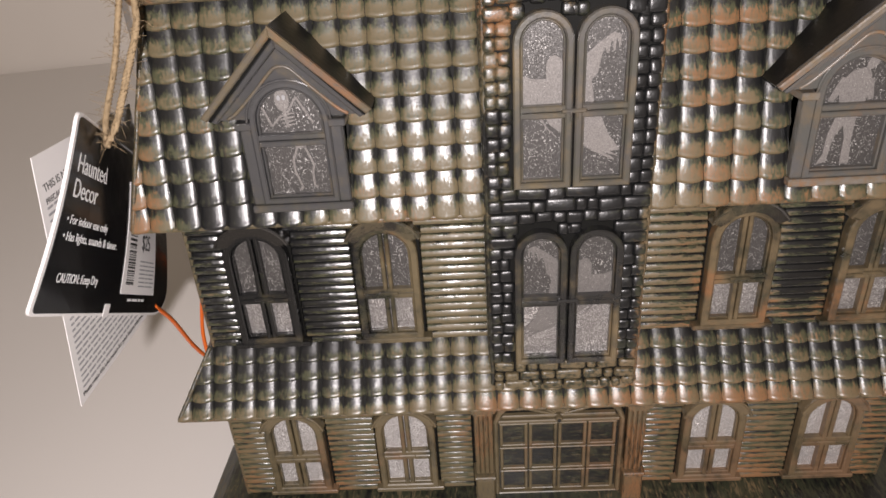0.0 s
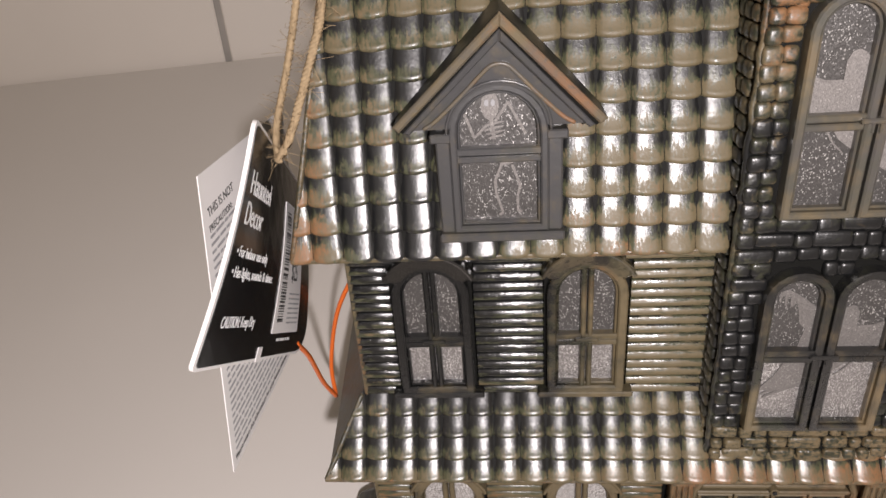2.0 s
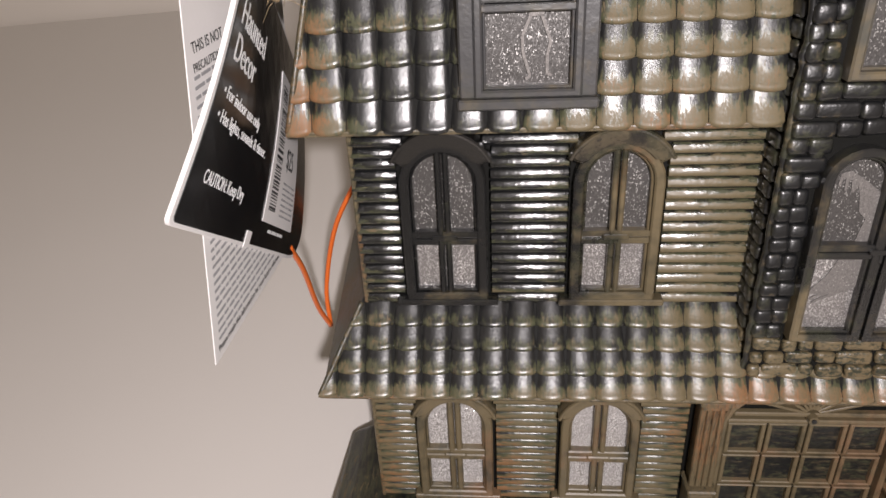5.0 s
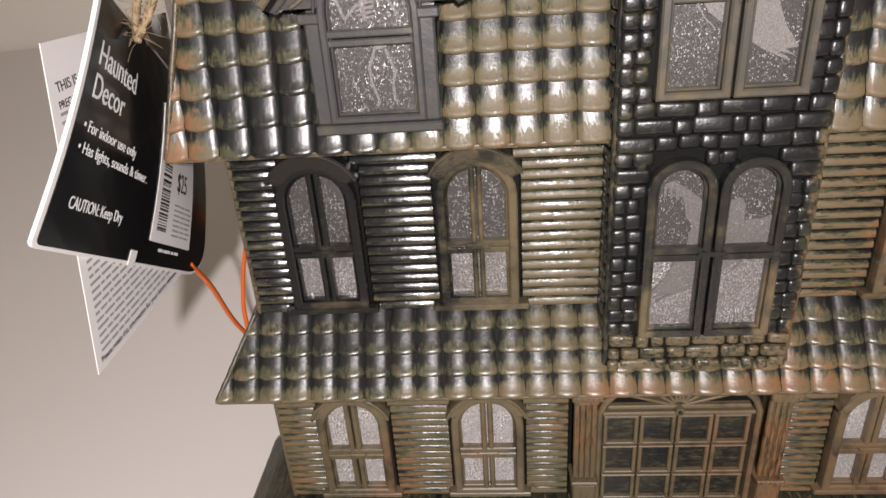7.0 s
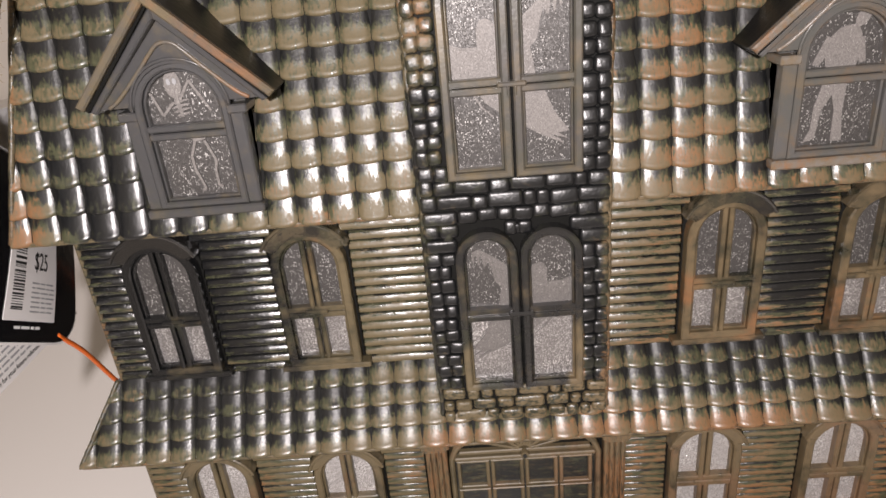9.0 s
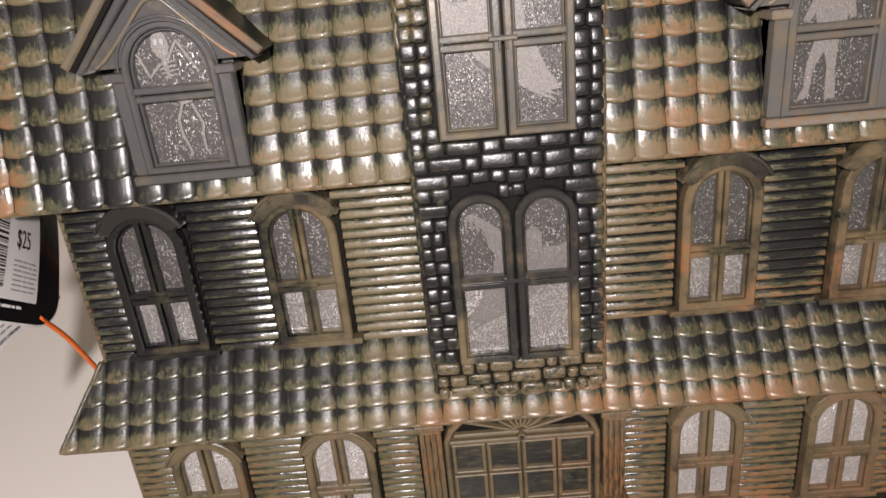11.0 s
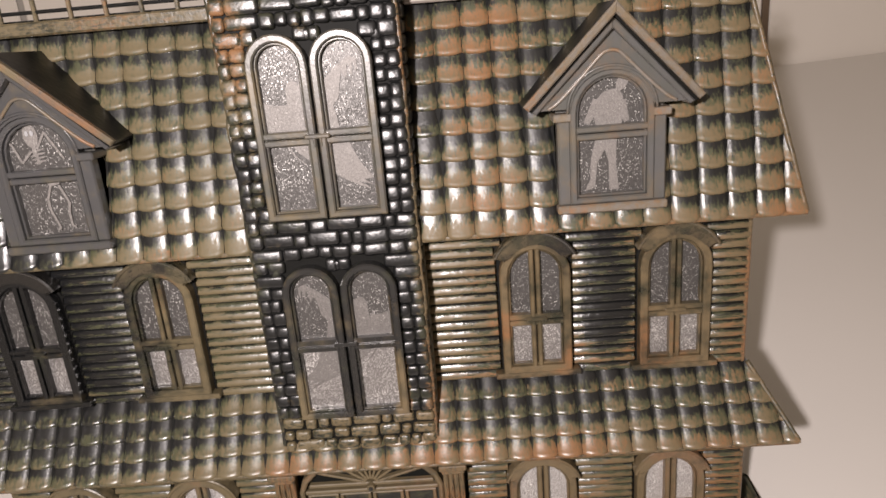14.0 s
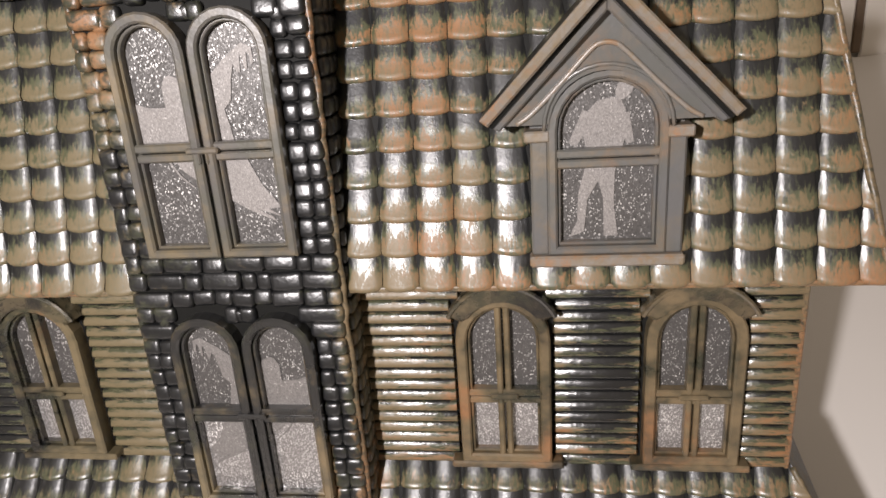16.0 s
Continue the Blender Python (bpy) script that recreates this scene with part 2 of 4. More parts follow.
print_white = glitter("printed_white", (0.250, 0.232, 0.220), (0.40, 0.38, 0.36), 0.06, 0.2, 0.5, 0.1, 0.5)
# same print, dimmed in colour where film glare washes it out
print_dim = glitter("glare_dimmed_print", (0.200, 0.187, 0.178), (0.42, 0.40, 0.38), 0.08, 0.25, 0.45, 0.2, 0.5)
hood_paint = brushed("brushed_hood", 0.38, (90.0, 120.0, 120.0), TAN, 1.4, False, 0.24, 0.3, 0.2, 1.0, 0.0, 0.0, 1.0, base=(0.016, 0.015, 0.014))
shelf_paint = plain("white_shelf_enamel", (0.72, 0.685, 0.65), 0.42, 0, 0.05, 9.0, 2500.0, 0.04)
panel_paint = plain("cream_back_panel", (0.84, 0.785, 0.725), 0.5, 0, 0.07, 7.0, 2000.0, 0.04)
seam_paint = plain("grey_seam", (0.46, 0.43, 0.40), 0.6)
strip_paint = plain("brown_strip", (0.17, 0.115, 0.075), 0.55, 0, 0.4)
card_white = plain("white_card", (0.80, 0.78, 0.77), 0.5, 0, 0.05)
card_black = plain("glossy_black_card", (0.008, 0.008, 0.009), 0.22, 0, 0.3, 50.0, 300.0, 0.08)
ink_white = plain("white_ink", (0.78, 0.78, 0.78), 0.5, 0, 0.05)
ink_grey = plain("grey_ink", (0.36, 0.36, 0.37), 0.6)
ink_black = plain("black_ink", (0.02, 0.02, 0.02), 0.5)
jute = plain("jute_fibre", (0.46, 0.335, 0.195), 0.85, 0, 0.55, 600.0, 2500.0, 0.5)
orange_plastic = plain("orange_cord", (0.80, 0.16, 0.025), 0.35, 0, 0.1)

# ---- mesh helpers ----
random.seed(7)


def part(name, bm, material, parent=None, label="", smooth=False):
    data = bpy.data.meshes.new(name)
    bm.normal_update()
    bm.to_mesh(data)
    bm.free()
    data.materials.append(material)
    if smooth:
        data.shade_smooth()
    ob = new(name, data)
    ob.parent = parent
    if label:
        tagged(ob, label)
    return ob


def shared(name, data, parent, m):
    ob = new(name, data)
    ob.parent = parent
    ob.matrix_basis = m
    return ob


def box(bm, x0, x1, y0, y1, z0, z1, bevel=0.0, segments=1):
    m = Matrix.LocRotScale(((x0 + x1) / 2, (y0 + y1) / 2, (z0 + z1) / 2), None, (x1 - x0, y1 - y0, z1 - z0))
    made = bmesh.ops.create_cube(bm, size=1.0, matrix=m)["verts"]
    if bevel:
        edges = list({e for v in made for e in v.link_edges})
        bmesh.ops.bevel(bm, geom=edges, offset=bevel, segments=segments, affect="EDGES", profile=0.5)
    return bm


def prism(bm, outline, front, back, bevel=0.0):
    """A solid from an outline in x and z, from y = front to y = back."""
    a = [bm.verts.new((x, front, z)) for x, z in outline]
    b = [bm.verts.new((x, back, z)) for x, z in outline]
    face = bm.faces.new(a)
    bm.faces.new(b[::-1])
    n = len(a)
    for i in range(n):
        bm.faces.new((a[i], b[i], b[(i + 1) % n], a[(i + 1) % n]))
    if bevel:
        bmesh.ops.bevel(bm, geom=list(face.edges), offset=bevel, segments=1, affect="EDGES", profile=0.5)
    bmesh.ops.recalc_face_normals(bm, faces=bm.faces)
    return bm


def ring(bm, outer, inner, front, back, bevel=0.0):
    """A closed band between two outlines with equally many corners."""
    n = len(outer)
    loops = [[bm.verts.new((x, y, z)) for x, z in line] for line, y in ((outer, back), (outer, front), (inner, front), (inner, back))]
    for k in range(4):
        p, q = loops[k], loops[(k + 1) % 4]
        for i in range(n):
            bm.faces.new((p[i], p[(i + 1) % n], q[(i + 1) % n], q[i]))
    if bevel:
        edges = []
        for loop in (loops[1], loops[2]):
            for i in range(n):
                edges.append(bm.edges.get((loop[i], loop[(i + 1) % n])))
        bmesh.ops.bevel(bm, geom=edges, offset=bevel, segments=1, affect="EDGES", profile=0.5)
    bmesh.ops.recalc_face_normals(bm, faces=bm.faces)
    return bm


def arch(cx, half, z0, spring, rise, n=12):
    """An outline with a round head, anticlockwise from the lower left."""
    line = [(cx - half, z0), (cx + half, z0)]
    for k in range(n + 1):
        a = math.pi * k / n
        line.append((cx + half * math.cos(a), spring + rise * math.sin(a)))
    return line


def tube(bm, points, radius, sides=6):
    rings = []
    for i, p in enumerate(points):
        ahead = (points[min(i + 1, len(points) - 1)] - points[max(i - 1, 0)]).normalized()
        side = ahead.cross(Vector((0.3, 0.9, 0.2))).normalized()
        up = ahead.cross(side)
        rings.append([bm.verts.new(p + radius * (math.cos(t) * side + math.sin(t) * up)) for t in (2 * math.pi * k / sides for k in range(sides))])
    for a, b in zip(rings, rings[1:]):
        for k in range(sides):
            bm.faces.new((a[k], a[(k + 1) % sides], b[(k + 1) % sides], b[k]))
    bm.faces.new(rings[0][::-1])
    bm.faces.new(rings[-1])
    return bm


def glide(points, steps=10):
    """A smooth line through some points."""
    pts = [Vector(p) for p in points]
    pts = [2 * pts[0] - pts[1]] + pts + [2 * pts[-1] - pts[-2]]
    line = []
    for a, b, c, d in zip(pts, pts[1:], pts[2:], pts[3:]):
        for k in range(steps):
            t = k / steps
            line.append(0.5 * ((2 * b) + (c - a) * t + (2 * a - 5 * b + 4 * c - d) * t * t + (3 * b - a - 3 * c + d) * t ** 3))
    return line + [pts[-2]]


# ---- shelf and back panel ----
SLOPE, SHELF0, BACK = 0.405, -0.007, 0.402


def shelf_z(x, y):
    return SHELF0 + SLOPE * y + 0.045 * x


def sheet(corners, thickness, bevel=0.0):
    bm = bmesh.new()
    top = [bm.verts.new((x, y, shelf_z(x, y) + h)) for x, y, h in corners]
    low = [bm.verts.new(v.co - Vector((0, 0, thickness))) for v in top]
    bm.faces.new(top)
    bm.faces.new(low[::-1])
    for i in range(len(top)):
        bm.faces.new((top[i], low[i], low[(i + 1) % len(top)], top[(i + 1) % len(top)]))
    bmesh.ops.recalc_face_normals(bm, faces=bm.faces)
    if bevel:
        bmesh.ops.bevel(bm, geom=list(bm.edges), offset=bevel, segments=2, affect="EDGES", profile=0.5)
    return bm


shelf = part("shelf", sheet([(-0.70, -0.30, 0), (1.2, -0.30, 0), (1.2, BACK, 0), (-0.70, BACK, 0)], 0.02, 0.003), shelf_paint)
tagged(shelf, "smooth white enamelled display shelf, gently sloping", "shelf", kind="structure")
next_shelf = part("shelf_2", sheet([(-1.6, -0.30, -0.012), (-0.706, -0.30, -0.012), (-0.706, BACK, -0.012), (-1.6, BACK, -0.012)], 0.02, 0.003), shelf_paint)
tagged(next_shelf, "neighbouring white shelf beyond a narrow gap", "shelf", kind="structure")
# upright panel boards behind the shelf, with narrow seams
EDGES = (-1.6, -0.335, 0.322, 1.4)
panel = part("wall_back", box(bmesh.new(), -1.6, 1.4, BACK + 0.0066, BACK + 0.03, -0.2, 0.75), seam_paint)
tagged(panel, "cream painted back panel behind the shelf with grey seams", "back panel", kind="structure")
for a, b in zip(EDGES, EDGES[1:]):
    part("panel", box(bmesh.new(), a + 0.003, b - 0.003, BACK + 0.003, BACK + 0.0064, -0.15, 0.74, 0.0015), panel_paint, panel)

part("seam_strip", box(bmesh.new(), EDGES[2] - 0.0029, EDGES[2] + 0.0029, BACK + 0.0015, BACK + 0.0062, 0.172, 0.738, 0.001), strip_paint, panel, "dark brown strip over a panel seam")

# ---- the toy house ----
house = new("toy_house")
tagged(house, "black haunted toy house brushed with tan and green paint", "toy house")
HALF, DEPTH = 0.142, 0.085
TOWER, TOWER_Y = 0.0278, -0.0120

# plinth under the house, with a skirt of moulded grass
bm = bmesh.new()
bottom = [(-0.165, -0.055), (0.165, -0.055), (0.165, 0.040), (-0.165, 0.040)]
low = [bm.verts.new((x, y, shelf_z(x, y))) for x, y in bottom]
mid = [bm.verts.new((x, y, 0.006 if y < 0 else max(0.0075, shelf_z(x, y) + 0.002))) for x, y in bottom]
top = [bm.verts.new((x * 0.94, y + 0.02 if y < 0 else y - 0.003, 0.0125 if y < 0 else 0.014)) for x, y in bottom]
for p, q in ((low, mid), (mid, top)):
    for i in range(4):
        bm.faces.new((p[i], p[(i + 1) % 4], q[(i + 1) % 4], q[i]))
bm.faces.new(top)
bm.faces.new(low[::-1])
bmesh.ops.bevel(bm, geom=list(bm.edges), offset=0.002, segments=2, affect="EDGES", profile=0.5)
bmesh.ops.recalc_face_normals(bm, faces=bm.faces)
plinth = part("plinth", bm, grass_paint, house, "black plinth moulded as dark grass")
bm = bmesh.new()
for k in range(900):
    x, y = random.uniform(-0.158, 0.158), random.uniform(-0.052, -0.004)
    z = 0.0125 if y > -0.035 else 0.0125 - 0.0065 * (-0.035 - y) / 0.02
    lean, length = random.uniform(-0.5, 0.5), random.uniform(0.004, 0.009)
    tip = Vector((x + length * lean, y - length, z - 0.0008))
    root, wide = Vector((x, y, z - 0.0012)), 0.0007
    v = [bm.verts.new(p) for p in (root + Vector((-wide, 0, 0)), root + Vector((wide, 0, 0)), tip, (root + tip) / 2 + Vector((0, 0, 0.0020)))]
    for tri in ((0, 1, 3), (1, 2, 3), (2, 0, 3)):
        bm.faces.new([v[i] for i in tri])
bmesh.ops.recalc_face_normals(bm, faces=bm.faces)
tagged(part("grass", bm, grass_paint, plinth, "moulded dark grass blades"), kind="stuff")

# walls, each with rounded siding boards
ground_wall = part("ground_wall", box(bmesh.new(), -HALF - 0.002, HALF + 0.002, 0.0, DEPTH, 0.012, 0.078), body_paint, house, "ground storey wall of brown brushed siding")
upper_wall = part("upper_wall", box(bmesh.new(), -HALF, HALF, 0.0, DEPTH, 0.0905, 0.162), body_paint, house, "upper storey wall of black and tan siding")

bm = bmesh.new()
profile = [(0.0, -0.00140), (-0.0008, -0.00136), (-0.00125, -0.0011), (-0.00135, -0.0006), (-0.00118, 0.0001), (-0.00085, 0.0009), (-0.0005, 0.00145), (0.0, 0.0016)]
rows = [[bm.verts.new((x, y * s, z * s)) for y, z in profile] for x, s in ((-0.5, 0.86), (-0.48, 1.0), (0.48, 1.0), (0.5, 0.86))]
for p, q in zip(rows, rows[1:]):
    for i in range(len(profile) - 1):
        bm.faces.new((p[i], q[i], q[i + 1], p[i + 1]))
bm.faces.new(rows[0])
bm.faces.new(rows[-1][::-1])
bmesh.ops.recalc_face_normals(bm, faces=bm.faces)


def slat_mesh(name, source, material):
    data = bpy.data.meshes.new(name)
    source.to_mesh(data)
    data.materials.append(material)
    data.shade_smooth()
    return data


for wall, half, low, high in ((upper_wall, HALF, 0.0985, 0.1558), (ground_wall, HALF + 0.002, 0.0135, 0.0728)):
    for s in (-1, 1):
        part("corner_strip", box(bmesh.new(), s * half - 0.0007, s * half + 0.0007, -0.0012, 0.004, low, high, 0.0004), trim_paint, wall)

slat_up, slat_low = slat_mesh("slat", bm, siding_paint), slat_mesh("slat", bm, ground_paint)
bm.free()
WINDOW_X = (0.0669, 0.1160)


def siding(wall, mesh, inner, outer, half, hood_z, hood_r, z0, z1, step):
    """Boards between the windows; beside a hood they run up to its curve. inner, outer: the ends of the run."""
    z = z0
    while z < z1:
        reach = half if z < hood_z + 0.0068 else math.sqrt(max(0.0, hood_r ** 2 - (z - hood_z) ** 2))
        edges = [inner] + [x + k * reach for x in WINDOW_X for k in (-1, 1)] + [outer]
        spans = list(zip(edges[::2], edges[1::2])) if reach > 0.0015 else [(inner, outer)]
        for a, b in spans:
            for s in (-1, 1):
                m = Matrix.LocRotScale((s * (a + b) / 2, 0.0001, z + random.uniform(-0.00012, 0.00012)), Euler((random.uniform(-0.06, 0.06), random.uniform(-0.004, 0.004), 0)), (b - a, 1, 1.02))
                shared("slat", mesh, wall, m)
        z += step


# ---- windows ----


def arched_window(cx, y, half, z0, spring, rise, bar, paint, film_mat, border=0.0029, front=0.0046, two_leaves=True, low_bright=False, name="window", label="", parent=house):
    """A round-headed window: frame, mullion, transom and four or two panes sunk behind it. y: the wall's face."""
    outer = arch(cx, half, z0, spring, rise)
    inner = arch(cx, half - border, z0 + border * 0.9, spring, rise - border)
    window = part(name, ring(bmesh.new(), outer, inner, y - front, y + 0.0005, 0.0005), paint, parent, label)
    stile, rail = (0.0019, 0.0022) if z0 > 0.08 else (0.0022, 0.0026)
    ins = half - border
    lip = ring(bmesh.new(), arch(cx, half - border - 0.00005, z0 + border * 0.9, spring, rise - border), arch(cx, half - border - 0.0008, z0 + border * 0.9 + 0.0008, spring, rise - border - 0.0008), y - front + 0.0014, y, 0.0003)
    part("sash", lip, paint, window)
    if two_leaves:
        bm = box(bmesh.new(), cx - stile, cx - 0.0003, y - front + 0.0004, y, z0 + 0.001, spring + rise - 0.001, 0.0004)
        box(bm, cx + 0.0003, cx + stile, y - front + 0.0007, y, z0 + 0.001, spring + rise - 0.001, 0.0004)
        part("mullion", bm, paint, window)
    x0, x1 = cx - half + border * 0.5, cx + half - border * 0.5
    bm = box(bmesh.new(), x0, x1, y - front + 0.0006, y, bar + 0.0002, bar + rail, 0.0004)
    box(bm, x0, x1, y - front + 0.0009, y, bar - rail, bar - 0.0002, 0.0004)
    part("transom", bm, paint, window)
    if two_leaves:
        part("latch", box(bmesh.new(), cx - 0.0038, cx + 0.0038, y - front - 0.0003, y - 0.001, bar - 0.0004, bar + 0.0011, 0.0004), paint, window)
    cells = ((-ins, 0), (0, ins)) if two_leaves else ((-ins, ins),)
    for a, b in cells:
        part("pane", prism(bmesh.new(), [(cx + a, z0 + border * 0.5), (cx + b, z0 + border * 0.5), (cx + b, bar), (cx + a, bar)], y - 0.0010, y - 0.0002), film_low_glare if low_bright else film_mat, window)
        head = [(cx + a, bar + 0.0001), (cx + b, bar + 0.0001)]
        for k in range(9):
            x = b + (a - b) * k / 8
            head.append((cx + x, spring + (rise - border * 0.7) * math.sqrt(max(0.0, 1 - (x / (half - border * 0.7)) ** 2))))
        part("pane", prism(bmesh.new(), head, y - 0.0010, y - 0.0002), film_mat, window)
    return window


def hood(window, cx, y, centre, outer, inner, spread, paint):
    line = []
    for k in range(13):
        a = math.radians(90 + spread - 2 * spread * k / 12)
        line.append((cx + outer * math.cos(a), centre + outer * math.sin(a)))
    for k in range(13):
        a = math.radians(90 - spread + 2 * spread * k / 12)
        line.append((cx + inner * math.cos(a), centre + inner * math.sin(a)))
    bm = prism(bmesh.new(), line, y - 0.0056, y, 0.0008)
    tube(bm, [Vector((x, y - 0.0056, z)) for x, z in [(cx + (outer - 0.0004) * math.cos(a), centre + (outer - 0.0004) * math.sin(a)) for a in (math.radians(90 + spread - 2 * spread * k / 16) for k in range(17))]], 0.00065, 6)
    part("hood", bm, paint, window, "arched hood moulding")


def sill(window, cx, y, half, z, paint, depth=0.0048):
    part("sill", box(bmesh.new(), cx - half, cx + half, y - depth, y, z - 0.0011, z + 0.0010, 0.0004), paint, window)


def storey_window(cx, upper):
    if upper:
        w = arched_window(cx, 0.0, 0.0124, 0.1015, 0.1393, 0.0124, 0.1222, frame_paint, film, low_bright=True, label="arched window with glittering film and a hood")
        hood(w, cx, 0.0, 0.1400, 0.0157, 0.0117, 64, hood_paint)
        sill(w, cx, 0.0, 0.0155, 0.1007, frame_paint)
    else:
        w = arched_window(cx, 0.0, 0.0130, 0.0180, 0.0510, 0.0130, 0.0375, ground_frame_paint, film_glare, label="arched ground window with glittering film, glare painted into it")
        hood(w, cx, 0.0, 0.0512, 0.0149, 0.0122, 72, ground_frame_paint)
        sill(w, cx, 0.0, 0.0155, 0.0175, ground_frame_paint)
    return w


for s in (-1, 1):
    for cx in (0.0669, 0.1160):
        storey_window(s * cx, True)
        storey_window(s * cx, False)

# ---- door with fluted columns ----
door = part("door", box(bmesh.new(), -0.0262, 0.0262, -0.0016, 0.0004, 0.0125, 0.0560), door_paint, house, "glazed double door in a brown arched surround")
bm = bmesh.new()
arc_out = [(-0.0282, 0.0125), (0.0282, 0.0125), (0.0282, 0.0560), (0.0262, 0.0615), (0.0215, 0.0660), (0.0, 0.0700), (-0.0215, 0.0660), (-0.0262, 0.0615), (-0.0282, 0.0560)]
arc_in = [(-0.0262, 0.0135), (0.0262, 0.0135), (0.0262, 0.0555), (0.0243, 0.0600), (0.0205, 0.0638), (0.0, 0.0680), (-0.0205, 0.0638), (-0.0243, 0.0600), (-0.0262, 0.0555)]
part("surround", ring(bm, arc_out, arc_in, -0.0050, 0.0, 0.0006), ground_frame_paint, door)
for k in range(4):
    x0 = -0.0255 + k * 0.0128
    for z0, z1 in ((0.0140, 0.0258), (0.0268, 0.0396), (0.0406, 0.0534)):
        outer = [(x0, z0), (x0 + 0.0122, z0), (x0 + 0.0122, z1), (x0, z1)]
        t = 0.0014
        inner = [(x0 + t, z0 + t * 0.6), (x0 + 0.0122 - t, z0 + t * 0.6), (x0 + 0.0122 - t, z1 - t * 0.6), (x0 + t, z1 - t * 0.6)]
        part("door_panel", ring(bmesh.new(), outer, inner, -0.0034, -0.0014, 0.0003), ground_frame_paint, door)
part("transom", box(bmesh.new(), -0.0262, 0.0262, -0.0040, -0.001, 0.0540, 0.0556, 0.0004), ground_frame_paint, door)
part("transom", box(bmesh.new(), -0.0245, 0.0245, -0.0036, -0.001, 0.0566, 0.0582, 0.0004), ground_frame_paint, door)
bm = bmesh.new()
bmesh.ops.create_cone(bm, cap_ends=True, segments=16, radius1=0.0018, radius2=0.0015, depth=0.0022, matrix=pose(0, -0.0042, 0.0565, 90, 0, 0))
part("boss", bm, ground_frame_paint, door)
bm = bmesh.new()
bmesh.ops.create_cone(bm, cap_ends=True, segments=12, radius1=0.0008, radius2=0.0008, depth=0.0008, matrix=pose(0, -0.0053, 0.0565, 90, 0, 0))
part("screw_hole", bm, ink_black, door)
part("tympanum", prism(bmesh.new(), arc_in[2:], -0.0012, 0.0), body_paint, door)
for k in range(9):
    a = math.radians(16 + 18.5 * k)
    bm = box(bmesh.new(), 0.002, 0.0225 if k in (0, 1, 7, 8) else 0.0135, -0.0034, -0.001, -0.0005, 0.0005, 0.0002)
    bmesh.ops.transform(bm, matrix=pose(0, 0, 0.0575, 0, -math.degrees(a), 0), verts=bm.verts)
    part("fan_rib", bm, ground_frame_paint, door)


def column(cx):
    col = part("column", box(bmesh.new(), cx - 0.0042, cx + 0.0042, -0.0095, 0.0, 0.0120, 0.0270, 0.0006), column_paint, house, "fluted orange-brown porch column")
    part("pedestal_cap", box(bmesh.new(), cx - 0.0049, cx + 0.0049, -0.0104, 0.0, 0.0270, 0.0290, 0.0005), column_paint, col)
    bm = bmesh.new()
    for k in range(4):
        x = cx - 0.0030 + k * 0.0020
        bmesh.ops.create_cone(bm, cap_ends=True, segments=8, radius1=0.0010, radius2=0.0010, depth=0.034, matrix=pose(x, -0.0068, 0.0462))
    box(bm, cx - 0.0032, cx + 0.0032, -0.0064, 0.0, 0.0290, 0.0640)
    part("shaft", bm, column_paint, col)
    part("capital", box(bmesh.new(), cx - 0.0044, cx + 0.0044, -0.0096, 0.0, 0.0635, 0.0658, 0.0005), column_paint, col)
    part("abacus", box(bmesh.new(), cx - 0.0052, cx + 0.0052, -0.0108, 0.0, 0.0658, 0.0680, 0.0004), column_paint, col)


column(-0.0325)
column(0.0325)

# ---- roofs ----


def hip_body(name, x0, y0, z0, x1, y1, z1, material, label, flare=0.0):
    """A roof body that narrows from its eave to its top."""
    bm = bmesh.new()
    low = [bm.verts.new(p) for p in ((-x0, y0, z0), (x0, y0, z0), (x0 + flare, DEPTH - y0, z0), (-x0 - flare, DEPTH - y0, z0))]
    top = [bm.verts.new(p) for p in ((-x1, y1, z1), (x1, y1, z1), (x1, DEPTH - y1, z1), (-x1, DEPTH - y1, z1))]
    for i in range(4):
        bm.faces.new((low[i], low[(i + 1) % 4], top[(i + 1) % 4], top[i]))
    bm.faces.new(top)
    bm.faces.new(low[::-1])
    bmesh.ops.recalc_face_normals(bm, faces=bm.faces)
    bm.faces.ensure_lookup_table()
    for i in (1, 3):
        bm.faces[i].material_index = 1
    body = part(name, bm, material, house, label)
    body.data.materials.append(roof_side)
    return body


LOW_ROOF = dict(x0=0.1560, y0=-0.0165, z0=0.0745, x1=0.1435, y1=0.0005, z1=0.0985)
UP_ROOF = dict(x0=0.1555, y0=-0.0090, z0=0.1570, x1=0.1390, y1=0.0085, z1=0.2325)
lower_roof = hip_body("lower_roof", material=body_paint, flare=0.013, label="porch roof of curved tiles with orange brushed ends", **LOW_ROOF)
upper_roof = hip_body("upper_roof", material=body_paint, label="steep mansard roof of curved tan and black tiles", **UP_ROOF)
for s in (-1, 1):
    a, b = sorted((s * 0.0290, s * 0.1568))
    part("eave_trim", box(bmesh.new(), a, b, -0.0100, -0.0070, 0.1558, 0.1574, 0.0005, 2), trim_paint, upper_roof, "orange-brown eave strip")
part("eave_trim", box(bmesh.new(), -0.1570, 0.1570, -0.0172, -0.0140, 0.0728, 0.0744, 0.0007, 2), trim_paint, lower_roof, "orange-brown eave strip")
part("soffit", box(bmesh.new(), -0.1535, 0.1535, -0.0075, 0.0, 0.1560, 0.1572), body_paint, upper_roof)
part("soffit", box(bmesh.new(), -0.1545, 0.1545, -0.0150, 0.0, 0.0732, 0.0747), body_paint, lower_roof)


